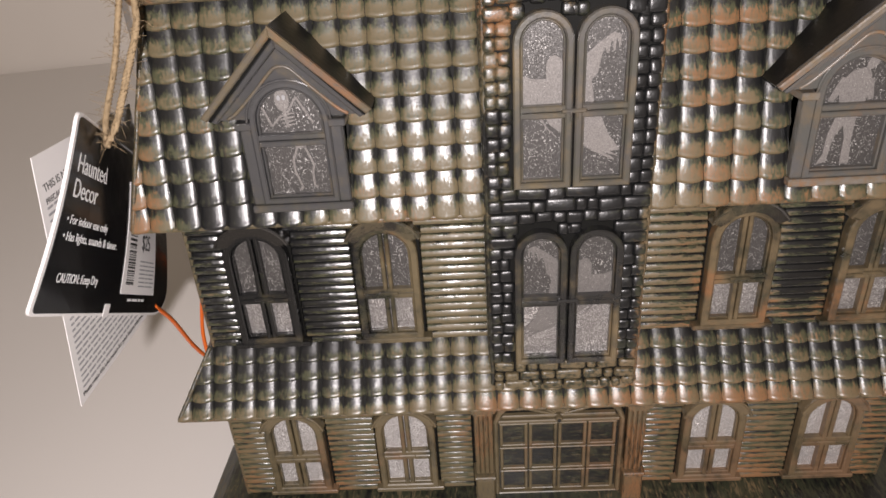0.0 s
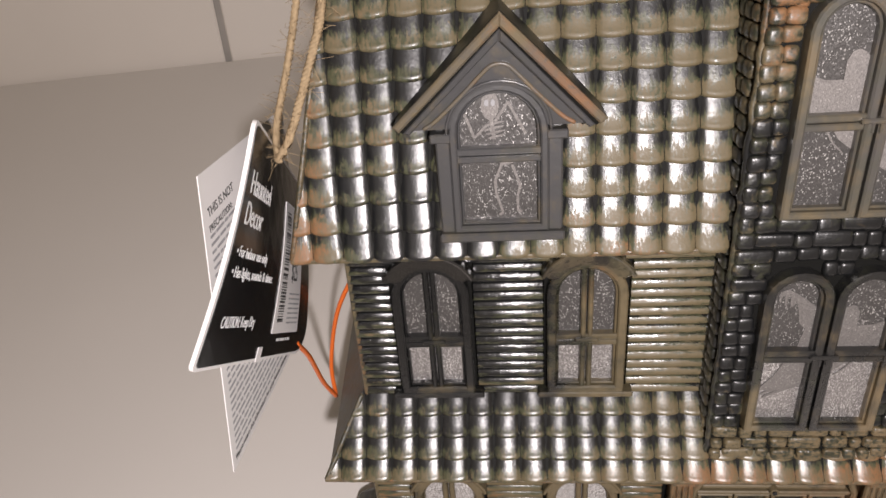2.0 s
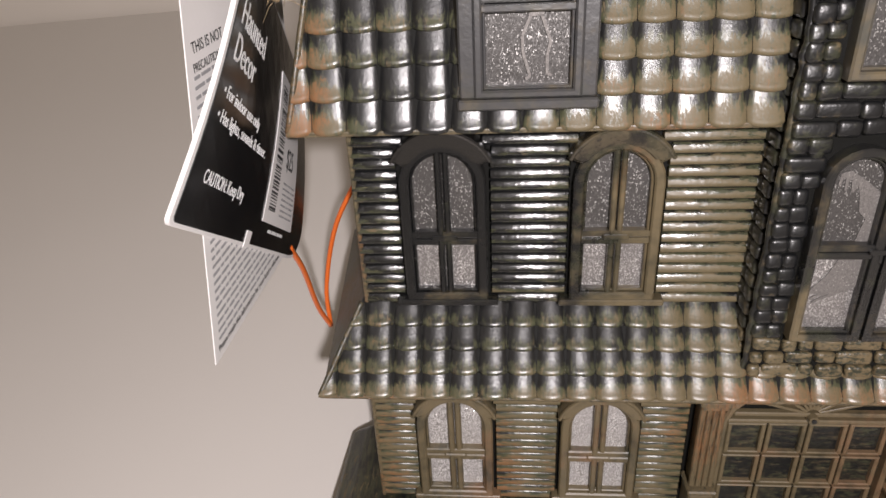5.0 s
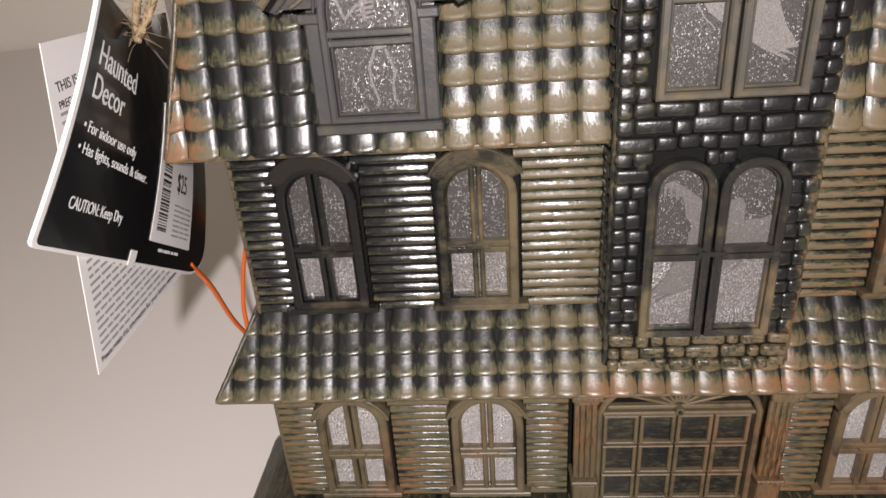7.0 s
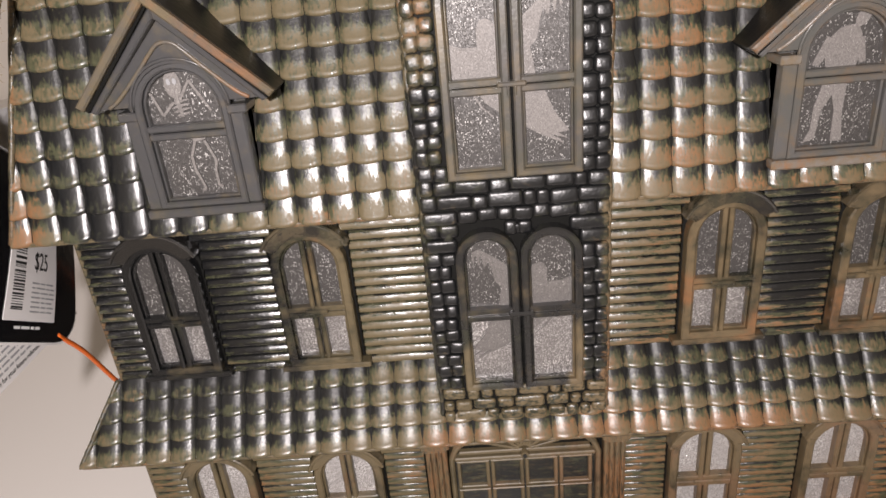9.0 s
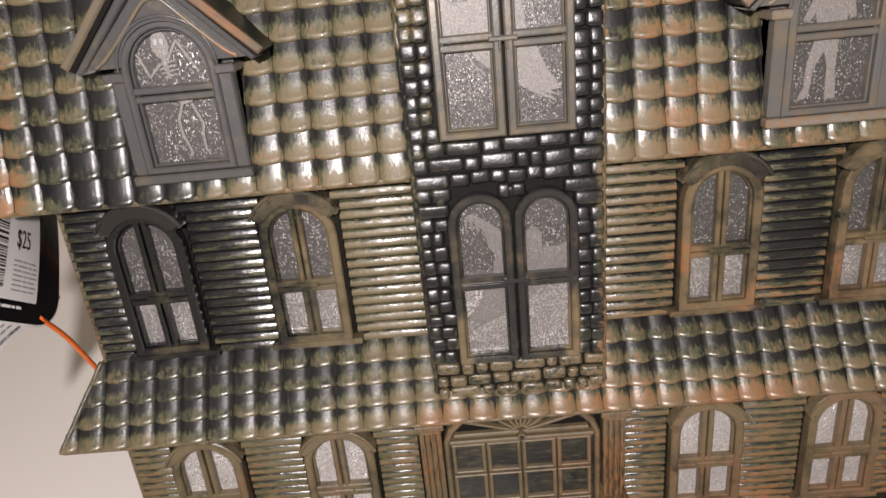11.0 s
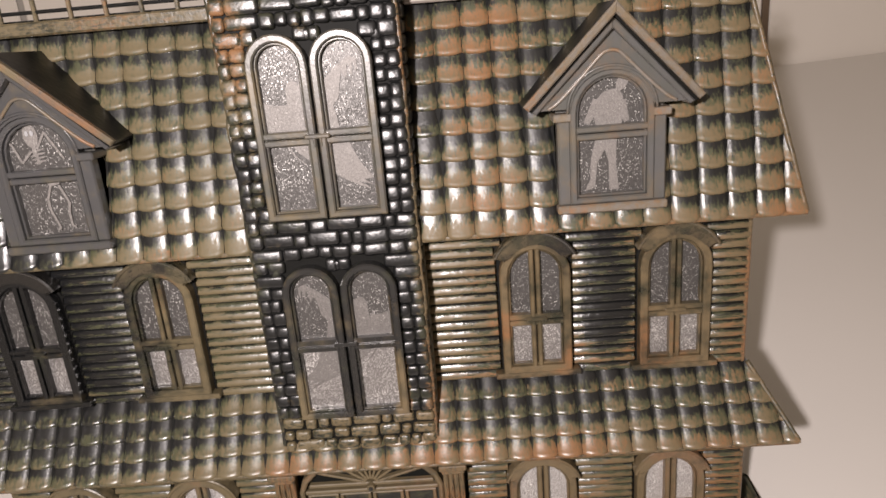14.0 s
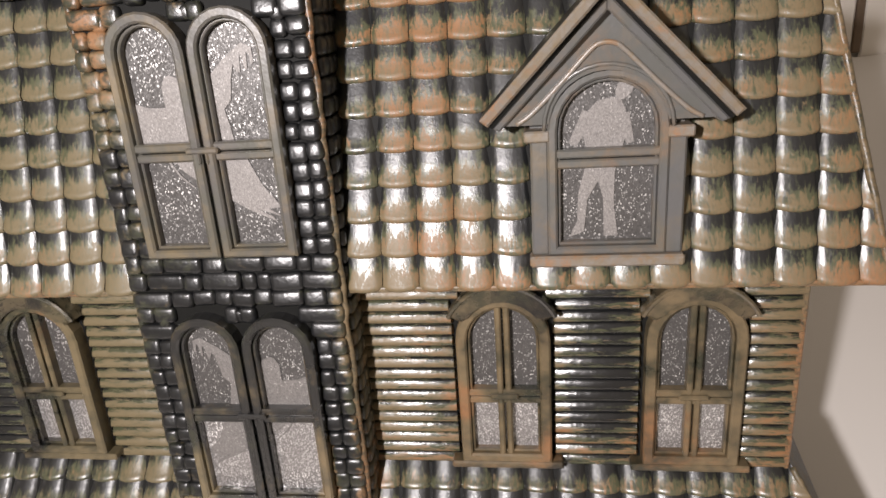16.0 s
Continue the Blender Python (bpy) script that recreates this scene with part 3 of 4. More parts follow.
def tile_mesh(material, width, length, high, rise, lip):
    """A curved tile: x across, y up the slope from its nose, z off the roof."""
    bm = bmesh.new()
    across = 11
    rows = []
    crest = 0.0017
    for y, lift, drop in ((0.0003, 0.0, 1), (-0.0004, lip * 0.1, 0), (-0.0004, lip * 0.55, 0), (0.0001, lip * 0.92, 0), (0.0007, lip, 0), (0.0014, lip - 0.00014, 0), (crest + 0.0008, rise + 0.00005, 0), (crest + 0.0016, rise * 0.92, 0), (length * 0.6, rise * 0.5, 0), (length, 0.0, 0)):
        row = []
        for k in range(across):
            u = -1 + 2 * k / (across - 1)
            z = -0.0006 if drop else lift + high * (1 - u * u) - (0.0005 if k in (0, across - 1) else 0)
            row.append(bm.verts.new((u * width * (0.492 if k in (0, across - 1) else 0.486), y - 0.0008 * (1 - u * u) * (1 if y < crest + 0.001 else 0), z)))
        rows.append(row)
    for p, q in zip(rows, rows[1:]):
        for k in range(across - 1):
            bm.faces.new((p[k], p[k + 1], q[k + 1], q[k]))
    bmesh.ops.recalc_face_normals(bm, faces=bm.faces)
    data = bpy.data.meshes.new("tile")
    bm.to_mesh(data)
    bm.free()
    data.materials.append(material)
    data.shade_smooth()
    return data


JAMB = 0.0166


def cut_tile(mesh, cuts):
    """A tile sawn off along some lines, each given by a place and the way to the part that falls away."""
    bm = bmesh.new()
    bm.from_mesh(mesh)
    for place, away in cuts:
        bmesh.ops.bisect_plane(bm, geom=bm.verts[:] + bm.edges[:] + bm.faces[:], plane_co=place, plane_no=away, clear_outer=True)
    data = None
    if len(bm.faces) > 3:
        data = bpy.data.meshes.new("tile")
        bm.to_mesh(data)
        data.materials.append(mesh.materials[0])
        data.shade_smooth()
    bm.free()
    return data


def tiled(parent, mesh, roof, pitch, rows, keep):
    """Lay tiles in rows up the front slope, from the middle outwards, sawn off at the hips and the dormers."""
    run, rise = roof["y1"] - roof["y0"], roof["z1"] - roof["z0"]
    angle, slope = math.degrees(math.atan2(rise, run)), math.hypot(run, rise)
    taper = (roof["x1"] - roof["x0"]) / slope
    for r in range(rows):
        f = r / rows
        y, z = roof["y0"] + run * f, roof["z0"] + rise * f
        foot = roof["x0"] + (roof["x1"] - roof["x0"]) * f + 0.0004
        head = foot + taper * slope / rows * 1.1
        for s in (-1, 1):
            x = keep
            while x < foot - 0.0006:
                mid, cuts = x + pitch / 2, []
                x += pitch
                if x > head:
                    cuts.append((((foot - mid) * s, 0, 0), (s, -taper, 0)))
                if keep > 0.01 and 0.160 < z < 0.214:
                    off = mid - 0.0925
                    if z >= 0.1925:
                        if abs(off) < 0.0150 - max(0.0, z - 0.195) * 0.6:
                            continue
                    elif abs(off) + pitch / 2 < JAMB:
                        continue
                    elif abs(off) - pitch / 2 < JAMB:
                        side = 1 if off > 0 else -1
                        cuts.append(((s * (0.0925 + side * JAMB - mid), 0, 0), (-s * side, 0, 0)))
                data = cut_tile(mesh, cuts) if cuts else mesh
                if data:
                    turn = pose(0, 0, 0, angle + random.uniform(-1.2, 0.4), random.uniform(-1.2, 1.2), random.uniform(-0.6, 0.6))
                    shared("tile", data, parent, Matrix.Translation((s * mid, y + random.uniform(-0.0001, 0.0001), z)) @ turn)


def hip_cap(parent, roof, paint):
    for s in (-1, 1):
        a = Vector((s * (roof["x0"] + 0.0004), roof["y0"] - 0.0008, roof["z0"] + 0.0002))
        b = Vector((s * (roof["x1"] + 0.0003), roof["y1"] - 0.0008, roof["z1"]))
        line = [a.lerp(b, k / 24) + Vector((0, random.uniform(-0.0002, 0.0002), random.uniform(-0.0002, 0.0002))) for k in range(25)]
        part("hip_cap", tube(bmesh.new(), line, 0.0009, 8), paint, parent, "", True)


hip_cap(lower_roof, LOW_ROOF, roof_side)
hip_cap(upper_roof, UP_ROOF, trim_paint)
low_tile = tile_mesh(tile_low_paint, 0.00890, 0.0090, 0.00095, 0.0004, 0.0008)
up_tile = tile_mesh(tile_up_paint, 0.00925, 0.0095, 0.00072, 0.0007, 0.0012)

# ---- tower ----
TOP = 0.268
tower = part("tower", box(bmesh.new(), -TOWER, TOWER, TOWER_Y, 0.05, 0.0800, TOP), body_paint, house, "square black brick tower with twin arched windows")
for s, paint in ((-1, brick_paint), (1, trim_paint)):
    line = [Vector((s * (TOWER + 0.0001 + random.uniform(-0.0003, 0.0003)), TOWER_Y + 0.0006 + random.uniform(-0.0004, 0.0003), 0.0800 + (TOP - 0.08) * k / 60)) for k in range(61)]
    part("tower_edge", tube(bmesh.new(), line, 0.0009, 8), paint, tower, "", True)
TWINS = ((0.0952, 0.1427, 0.1232), (0.1685, 0.2165, 0.1945))


BRICKS = {}


def brick(material, wide, centre, turn, deep, high):
    """A rounded stone; stones of one width and paint share a mesh."""
    key = (material.name, round(wide * 2000))
    if key not in BRICKS:
        half = key[1] / 4000
        bm = box(bmesh.new(), -half, half, -0.5, 0.5, -0.0022, 0.0022)
        for v in bm.verts:
            v.co.y *= 0.0036
        bmesh.ops.bevel(bm, geom=list(bm.edges), offset=min(0.0012, half * 0.7), segments=3, affect="EDGES", profile=0.5)
        data = bpy.data.meshes.new("brick")
        bm.to_mesh(data)
        bm.free()
        data.materials.append(material)
        data.shade_smooth()
        BRICKS[key] = data
    shared("brick", BRICKS[key], tower, Matrix.LocRotScale(centre, turn, (1, deep / 0.0036, high / 0.0044)))


def in_window(x0, x1, z):
    for z0, spring, _ in TWINS:
        if z0 - 0.0018 < z < spring:
            if x1 > -0.0186 and x0 < 0.0192:
                return True
        elif spring <= z < spring + 0.0098:
            reach = 0.0096 * math.sqrt(max(0.0, 1 - ((z - spring) / 0.0112) ** 2)) - 0.0006
            for c in (-0.0095, 0.0101):
                if x1 > c - reach and x0 < c + reach:
                    return True
    return False


def bricks():
    step = 0.0046
    z = 0.0826
    while z < TOP:
        x = -TOWER
        while x < TOWER - 0.001:
            beside = any(z0 < z < spring + 0.004 for z0, spring, _ in TWINS)
            w = random.choice((0.0036, 0.0042, 0.0046) if beside else (0.0040, 0.0046, 0.0060, 0.0082, 0.0105))
            gap = -0.0196
            if x < gap < x + w and in_window(gap + 0.0005, gap + 0.001, z):
                w = gap - x
            w = min(w, TOWER - x)
            if TOWER - x - w < 0.003:
                w = TOWER - x
            lo, hi = x, x + w
            if in_window(lo, hi, z):
                # try a smaller stone, else slide past the opening
                if not in_window(lo, lo + 0.0032, z) and w > 0.0033:
                    small = 0.0032
                    while not in_window(lo, lo + small + 0.0006, z) and small < w:
                        small += 0.0006
                    lo, hi = x, x + small
                    brick(low_brick_paint if z < 0.0945 else brick_paint, hi - lo, ((lo + hi) / 2, TOWER_Y - 0.0002, z), None, 0.0034, step * 0.96)
                    x = hi
                    continue
                x += 0.0008 if w > 0.001 else 0.001
                continue
            if hi - lo > 0.0022:
                h = step * random.uniform(0.78, 1.0)
                if z < 0.0945:
                    lo, h = lo + 0.0009, h * 0.84
                turn = Euler((random.uniform(-0.26, -0.02), random.uniform(-0.06, 0.06), random.uniform(-0.06, 0.06)))
                brick(low_brick_paint if z < 0.0945 else brick_paint, hi - lo + 0.0002, ((lo + hi) / 2, TOWER_Y - 0.0001 + random.uniform(-0.0003, 0.0003), z + random.uniform(-0.0003, 0.0003)), turn, random.uniform(0.0026, 0.0038), h * 1.10)
            x = hi
        for s in (-1, 1):
            y = TOWER_Y + 0.003
            while y < 0.004:
                w = random.uniform(0.004, 0.007)
                brick(low_brick_paint if z < 0.0945 else brick_paint, w, (s * TOWER, y + w / 2, z), Euler((0, 0, math.pi / 2)), 0.0030, step * 0.96)
                y += w
        z += step
    # wedge stones between and beside the arched heads
    for _, spring, _ in TWINS:
        for x, up, wide in ((0.0003, 0.0086, 0.0032), (-0.0206, 0.0072, 0.0036), (0.0212, 0.0072, 0.0036)):
            brick(brick_paint, wide, (x, TOWER_Y - 0.0001, spring + up), None, 0.0030, 0.0034)


def tower_windows():
    for z0, spring, bar in TWINS:
        for c in (-0.0095, 0.0101):
            paint = tower_frame if z0 > 0.15 else tower_low_frame
            w = arched_window(c, TOWER_Y, 0.0094, z0, spring, 0.0094, bar, paint, film, 0.0024, 0.0046, False, z0 < 0.15, "window", "twin arched tower window with glittering film", house)
            side = 1 if c < 0 else -1
            inner = c + side * 0.0080
            bm = box(bmesh.new(), inner - 0.0022, inner + 0.0022, TOWER_Y - 0.0052, TOWER_Y - 0.001, bar - 0.0003, bar + 0.0012, 0.0004)
            box(bm, inner + side * 0.0004, inner + side * 0.0012, TOWER_Y - 0.0050, TOWER_Y - 0.001, bar - 0.0028, bar, 0.0003) if side > 0 else box(bm, inner - 0.0012, inner - 0.0004, TOWER_Y - 0.0050, TOWER_Y - 0.001, bar - 0.0028, bar, 0.0003)
            part("bracket", bm, paint, w)
            yield c, z0, spring, bar, w


def figure(window, y, outlines):
    for k, outline in enumerate(outlines):
        part("printed_shape", prism(bmesh.new(), outline, y - 0.0013 - 0.00003 * k, y - 0.0011), print_dim if outline[0][1] < 0.16 else print_white, window, "pale printed shape on the film")


def oval(cx, cz, a, b, n=14, turn=0.0):
    return [(cx + a * math.cos(t) * math.cos(turn) - b * math.sin(t) * math.sin(turn), cz + a * math.cos(t) * math.sin(turn) + b * math.sin(t) * math.cos(turn)) for t in (2 * math.pi * k / n for k in range(n))]


def limb(a, b, w0, w1):
    (x0, z0), (x1, z1) = a, b
    d = math.hypot(x1 - x0, z1 - z0)
    nx, nz = -(z1 - z0) / d, (x1 - x0) / d
    return [(x0 + nx * w0, z0 + nz * w0), (x0 - nx * w0, z0 - nz * w0), (x1 - nx * w1, z1 - nz * w1), (x1 + nx * w1, z1 + nz * w1)]


for c, z0, spring, bar, w in tower_windows():
    upper = z0 > 0.15
    s = -1 if upper else 1
    if (c < 0) == upper:
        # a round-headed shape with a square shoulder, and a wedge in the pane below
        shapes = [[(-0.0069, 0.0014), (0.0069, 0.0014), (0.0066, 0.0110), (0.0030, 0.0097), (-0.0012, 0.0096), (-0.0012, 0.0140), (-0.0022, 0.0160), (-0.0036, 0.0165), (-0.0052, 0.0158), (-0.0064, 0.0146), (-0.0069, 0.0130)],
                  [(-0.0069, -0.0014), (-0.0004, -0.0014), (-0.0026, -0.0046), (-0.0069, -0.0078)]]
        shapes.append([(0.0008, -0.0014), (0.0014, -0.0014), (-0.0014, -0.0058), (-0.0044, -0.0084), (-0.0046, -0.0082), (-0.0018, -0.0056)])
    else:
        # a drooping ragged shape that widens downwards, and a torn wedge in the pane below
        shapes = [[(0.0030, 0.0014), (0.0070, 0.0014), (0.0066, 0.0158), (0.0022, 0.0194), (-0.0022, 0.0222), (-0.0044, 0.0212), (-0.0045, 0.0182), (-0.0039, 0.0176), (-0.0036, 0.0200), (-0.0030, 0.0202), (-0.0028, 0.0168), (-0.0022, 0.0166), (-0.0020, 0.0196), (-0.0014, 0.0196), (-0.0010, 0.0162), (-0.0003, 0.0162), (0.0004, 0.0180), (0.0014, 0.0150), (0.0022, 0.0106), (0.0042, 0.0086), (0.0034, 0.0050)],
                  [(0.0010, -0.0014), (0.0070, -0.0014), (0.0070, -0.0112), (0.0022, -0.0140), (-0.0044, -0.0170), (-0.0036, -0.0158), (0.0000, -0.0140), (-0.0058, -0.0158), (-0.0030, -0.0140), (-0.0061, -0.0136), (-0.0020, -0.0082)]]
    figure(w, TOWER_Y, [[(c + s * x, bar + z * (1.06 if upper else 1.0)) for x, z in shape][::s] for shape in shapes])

# ---- dormers ----


def lean(bm, share):
    """Tip the front of a gable piece outwards above the eaves."""
    for v in bm.verts:
        if v.co.y < -0.002 and v.co.z > 0.1945:
            up = v.co.z - 0.1945
            v.co.y -= share * up
            v.co.x -= math.copysign(0.045, v.co.x) * up
    return bm


def dormer(cx):
    jamb, face = -0.0100, -0.0105
    shell = grey_sheen if cx > 0 else grey_dark
    body = part("dormer", prism(bmesh.new(), [(cx - 0.0172, 0.163), (cx + 0.0172, 0.163), (cx + 0.0172, 0.199), (cx, 0.2215), (cx - 0.0172, 0.199)], -0.0060, 0.020), shell, house, "gabled dormer of worn black plastic, its grey sheen painted in")
    # pediment face round the arch, with a keel-shaped bead
    plate = [(cx + 0.0245, 0.1962), (cx, 0.2208), (cx - 0.0245, 0.1962)] + [(cx + 0.0130 * math.cos(math.pi * (1 - k / 14)), 0.1945 + 0.0130 * math.sin(math.pi * (1 - k / 14)) + (0.0017 if k in (0, 14) else 0)) for k in range(15)]
    part("pediment", lean(prism(bmesh.new(), plate, face, 0.004), 0.12), shell, body, "smooth worn pediment with grey sheen in its colour")
    keel = [(cx + x, face - 0.0002, z) for x, z in ((-0.0200, 0.1965), (-0.0165, 0.1988), (-0.0100, 0.2050), (-0.0040, 0.2112), (-0.0015, 0.2130), (0.0015, 0.2130), (0.0040, 0.2112), (0.0100, 0.2050), (0.0165, 0.1988), (0.0200, 0.1965))]
    part("bead", lean(tube(bmesh.new(), glide(keel, 5), 0.0006, 6), 0.12), board_paint if cx < 0 else worn_board, body, "", True)
    arch_line = [(cx + 0.0140 * math.cos(math.radians(a)), face - 0.0001, 0.1948 + 0.0140 * math.sin(math.radians(a))) for a in range(0, 181, 12)]
    part("bead", lean(tube(bmesh.new(), [Vector(q) for q in arch_line], 0.0005, 6), 0.12), shell, body, "", True)
    for s in (-1, 1):
        slope = [(cx, 0.2228), (cx + s * 0.0254, 0.1960), (cx + s * 0.0238, 0.1952), (cx, 0.2196)]
        part("moulding", lean(prism(bmesh.new(), slope, face - 0.0012, 0.002, 0.0004), 0.22), shell, body)
        # solid black strip drawn in place of a cut groove
        part("groove", lean(prism(bmesh.new(), [(cx, 0.2238), (cx + s * 0.0262, 0.1966), (cx + s * 0.0254, 0.1960), (cx, 0.2228)], face - 0.0014, face), 0.26), body_paint, body)
        # sloping roof board with its worn front edge
        board = [(cx - s * 0.0002, 0.2272), (cx + s * 0.0280, 0.1982), (cx + s * 0.0263, 0.1966), (cx - s * 0.0002, 0.2238)]
        part("bargeboard", lean(prism(bmesh.new(), board, -0.0134, -0.0112, 0.0005), 0.30), board_paint if cx < 0 else worn_board, body, "worn gable board with a bright edge")
        slab = [(cx, 0.2272), (cx + s * 0.0280, 0.1982), (cx + s * 0.0268, 0.1970), (cx, 0.2238)]
        part("roof_slab", lean(prism(bmesh.new(), slab, -0.0113, 0.026, 0.0004), 0.30), gloss_black, body)
        part("jamb", box(bmesh.new(), min(cx + s * 0.0131, cx + s * 0.0172), max(cx + s * 0.0131, cx + s * 0.0172), jamb, 0.002, 0.1650, 0.1925, 0.0005), grey_sheen if cx > 0 else grey_dark, body)
        part("capital", box(bmesh.new(), min(cx + s * 0.0128, cx + s * 0.0186), max(cx + s * 0.0128, cx + s * 0.0186), jamb - 0.0010, 0.002, 0.1922, 0.1948, 0.0004), worn_board if cx > 0 else grey_dark, body)
    part("sill", box(bmesh.new(), cx - 0.0178, cx + 0.0178, -0.0112, 0.0, 0.1622, 0.1650, 0.0005), worn_board if cx > 0 else grey_dark, body)
    window = arched_window(cx, -0.0062, 0.0134, 0.1652, 0.1945, 0.0134, 0.1880, grey_sheen if cx > 0 else grey_dark, film, 0.0022, 0.0046, False, False, "window", "dormer window with a pale print on glittering film", house)
    return window


left_dormer, right_dormer = dormer(-0.0925), dormer(0.0925)
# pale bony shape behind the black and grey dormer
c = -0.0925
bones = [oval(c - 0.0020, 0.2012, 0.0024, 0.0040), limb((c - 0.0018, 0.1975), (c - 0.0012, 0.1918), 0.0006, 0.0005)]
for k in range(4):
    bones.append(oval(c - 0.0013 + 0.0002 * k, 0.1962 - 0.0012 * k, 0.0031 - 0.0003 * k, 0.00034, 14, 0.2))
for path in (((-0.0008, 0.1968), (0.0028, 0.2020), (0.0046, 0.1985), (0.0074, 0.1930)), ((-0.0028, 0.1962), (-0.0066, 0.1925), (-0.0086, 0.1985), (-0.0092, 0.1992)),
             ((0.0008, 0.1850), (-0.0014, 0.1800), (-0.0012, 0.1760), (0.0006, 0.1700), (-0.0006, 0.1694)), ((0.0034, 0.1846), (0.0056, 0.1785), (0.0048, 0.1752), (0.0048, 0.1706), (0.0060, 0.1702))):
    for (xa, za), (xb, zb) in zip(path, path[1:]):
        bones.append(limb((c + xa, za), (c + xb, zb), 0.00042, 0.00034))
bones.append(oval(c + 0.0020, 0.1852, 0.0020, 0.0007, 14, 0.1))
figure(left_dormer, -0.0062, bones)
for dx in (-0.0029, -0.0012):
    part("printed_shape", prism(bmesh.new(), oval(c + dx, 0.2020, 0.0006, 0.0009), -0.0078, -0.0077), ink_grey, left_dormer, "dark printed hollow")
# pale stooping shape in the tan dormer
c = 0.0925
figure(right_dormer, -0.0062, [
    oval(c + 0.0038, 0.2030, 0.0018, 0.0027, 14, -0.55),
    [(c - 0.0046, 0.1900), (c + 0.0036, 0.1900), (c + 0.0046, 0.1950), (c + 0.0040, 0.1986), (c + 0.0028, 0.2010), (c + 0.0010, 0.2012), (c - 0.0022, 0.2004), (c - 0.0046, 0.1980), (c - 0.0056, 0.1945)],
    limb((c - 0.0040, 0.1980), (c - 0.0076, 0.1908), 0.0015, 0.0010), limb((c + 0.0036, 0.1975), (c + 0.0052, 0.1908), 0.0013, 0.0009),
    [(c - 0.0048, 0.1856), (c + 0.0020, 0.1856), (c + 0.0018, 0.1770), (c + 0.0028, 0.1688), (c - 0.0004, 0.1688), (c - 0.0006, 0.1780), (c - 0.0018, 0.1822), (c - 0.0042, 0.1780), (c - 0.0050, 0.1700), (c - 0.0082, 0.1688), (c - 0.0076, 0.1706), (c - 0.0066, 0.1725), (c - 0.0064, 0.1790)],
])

# ---- cornice and roof railing ----
for s in (-1, 1):
    a, b = sorted((s * (TOWER + 0.0012), s * 0.1425))
    cornice = part("cornice", box(bmesh.new(), a, b, 0.0035, DEPTH - 0.004, 0.2318, 0.2362, 0.0006), trim_paint if s < 0 else cornice_paint, house, "flat tan cornice under the roof railing")
    part("roof_deck", box(bmesh.new(), a + 0.002, b - 0.002, 0.012, DEPTH - 0.012, 0.2362, 0.2372), body_paint, cornice)
    x = a + 0.004
    while x < b - 0.002:
        part("rail_post", box(bmesh.new(), x - 0.0007, x + 0.0007, 0.0062, 0.0076, 0.2360, 0.2450, 0.0003), trim_paint, cornice)
        x += 0.0118
    for z in (0.2392, 0.2448):
        part("rail_bar", box(bmesh.new(), a + 0.002, b - 0.002, 0.0064, 0.0074, z - 0.0006, z + 0.0006, 0.0003), body_paint if z < 0.24 else trim_paint, cornice)
bm = bmesh.new()
bmesh.ops.create_uvsphere(bm, u_segments=16, v_segments=10, radius=0.0036, matrix=Matrix.Translation((-0.1395, 0.0035, 0.2352)) @ Matrix.Diagonal((1, 0.8, 1.1, 1)))
part("rope_lug", bm, trim_paint, house, "round worn lug that holds the rope", True)

# ---- rope, card and cord ----


def twisted(name, points, radius, parent, turns):
    line = glide(points, 14)
    bm = bmesh.new()
    n = len(line)
    for ply in range(3):
        path = []
        for i, p in enumerate(line):
            ahead = (line[min(i + 1, n - 1)] - line[max(i - 1, 0)]).normalized()
            side = ahead.cross(Vector((0.2, 0.9, 0.1))).normalized()
            up = ahead.cross(side)
            a = 2 * math.pi * (turns * i / n + ply / 3)
            path.append(p + radius * 0.55 * (math.cos(a) * side + math.sin(a) * up))
        tube(bm, path, radius * 0.68, 6)
    for k in range(170):
        p = random.choice(line)
        d = Vector((random.uniform(-1, 1), random.uniform(-1, 0.2), random.uniform(-0.8, 0.8))).normalized()
        q = p + d * radius
        tube(bm, [q, q + d * 0.0016 + Vector((0, 0, 0.0005)), q + d * random.uniform(0.002, 0.0055) + Vector((random.uniform(-0.0015, 0.0015), 0, random.uniform(-0.001, 0.002)))], 0.00006, 3)
    return part(name, bm, jute, parent, "", True)


rope = twisted("rope_handle", [(-0.1325, 0.010, 0.285), (-0.1350, 0.004, 0.262), (-0.1372, -0.001, 0.240), (-0.1366, -0.006, 0.228), (-0.1412, -0.011, 0.214), (-0.1472, -0.0160, 0.1985), (-0.1512, -0.0180, 0.192)], 0.00112, None, 24)
tagged(rope, "frayed twisted jute rope looped over the roof lug", "rope")
twisted("strand", [(-0.1338, 0.013, 0.285), (-0.1378, 0.006, 0.258), (-0.1432, 0.000, 0.234), (-0.1480, -0.004, 0.216), (-0.1520, -0.012, 0.200), (-0.1512, -0.0180, 0.192)], 0.00105, rope, 24)

# hang card: its four corners; the sheet is slightly wrung
CORNERS = [Vector(p) for p in ((-0.1677, -0.0594, 0.1538), (-0.1694, 0.0202, 0.1020), (-0.1505, -0.0285, 0.2070), (-0.1668, 0.0440, 0.1590))]
WIDE, HIGH = 0.095, 0.064


def bent(x, y, z):
    """From the card's own flat measures to its wrung shape."""
    a, b = x / WIDE, y / HIGH
    low, top = CORNERS[0].lerp(CORNERS[1], a), CORNERS[2].lerp(CORNERS[3], a)
    across = (CORNERS[1] - CORNERS[0]).lerp(CORNERS[3] - CORNERS[2], b)
    normal = across.cross(top - low).normalized()
    return low.lerp(top, b) + normal * (z + 0.0016 * math.sin(math.pi * min(max(b, 0), 1)))


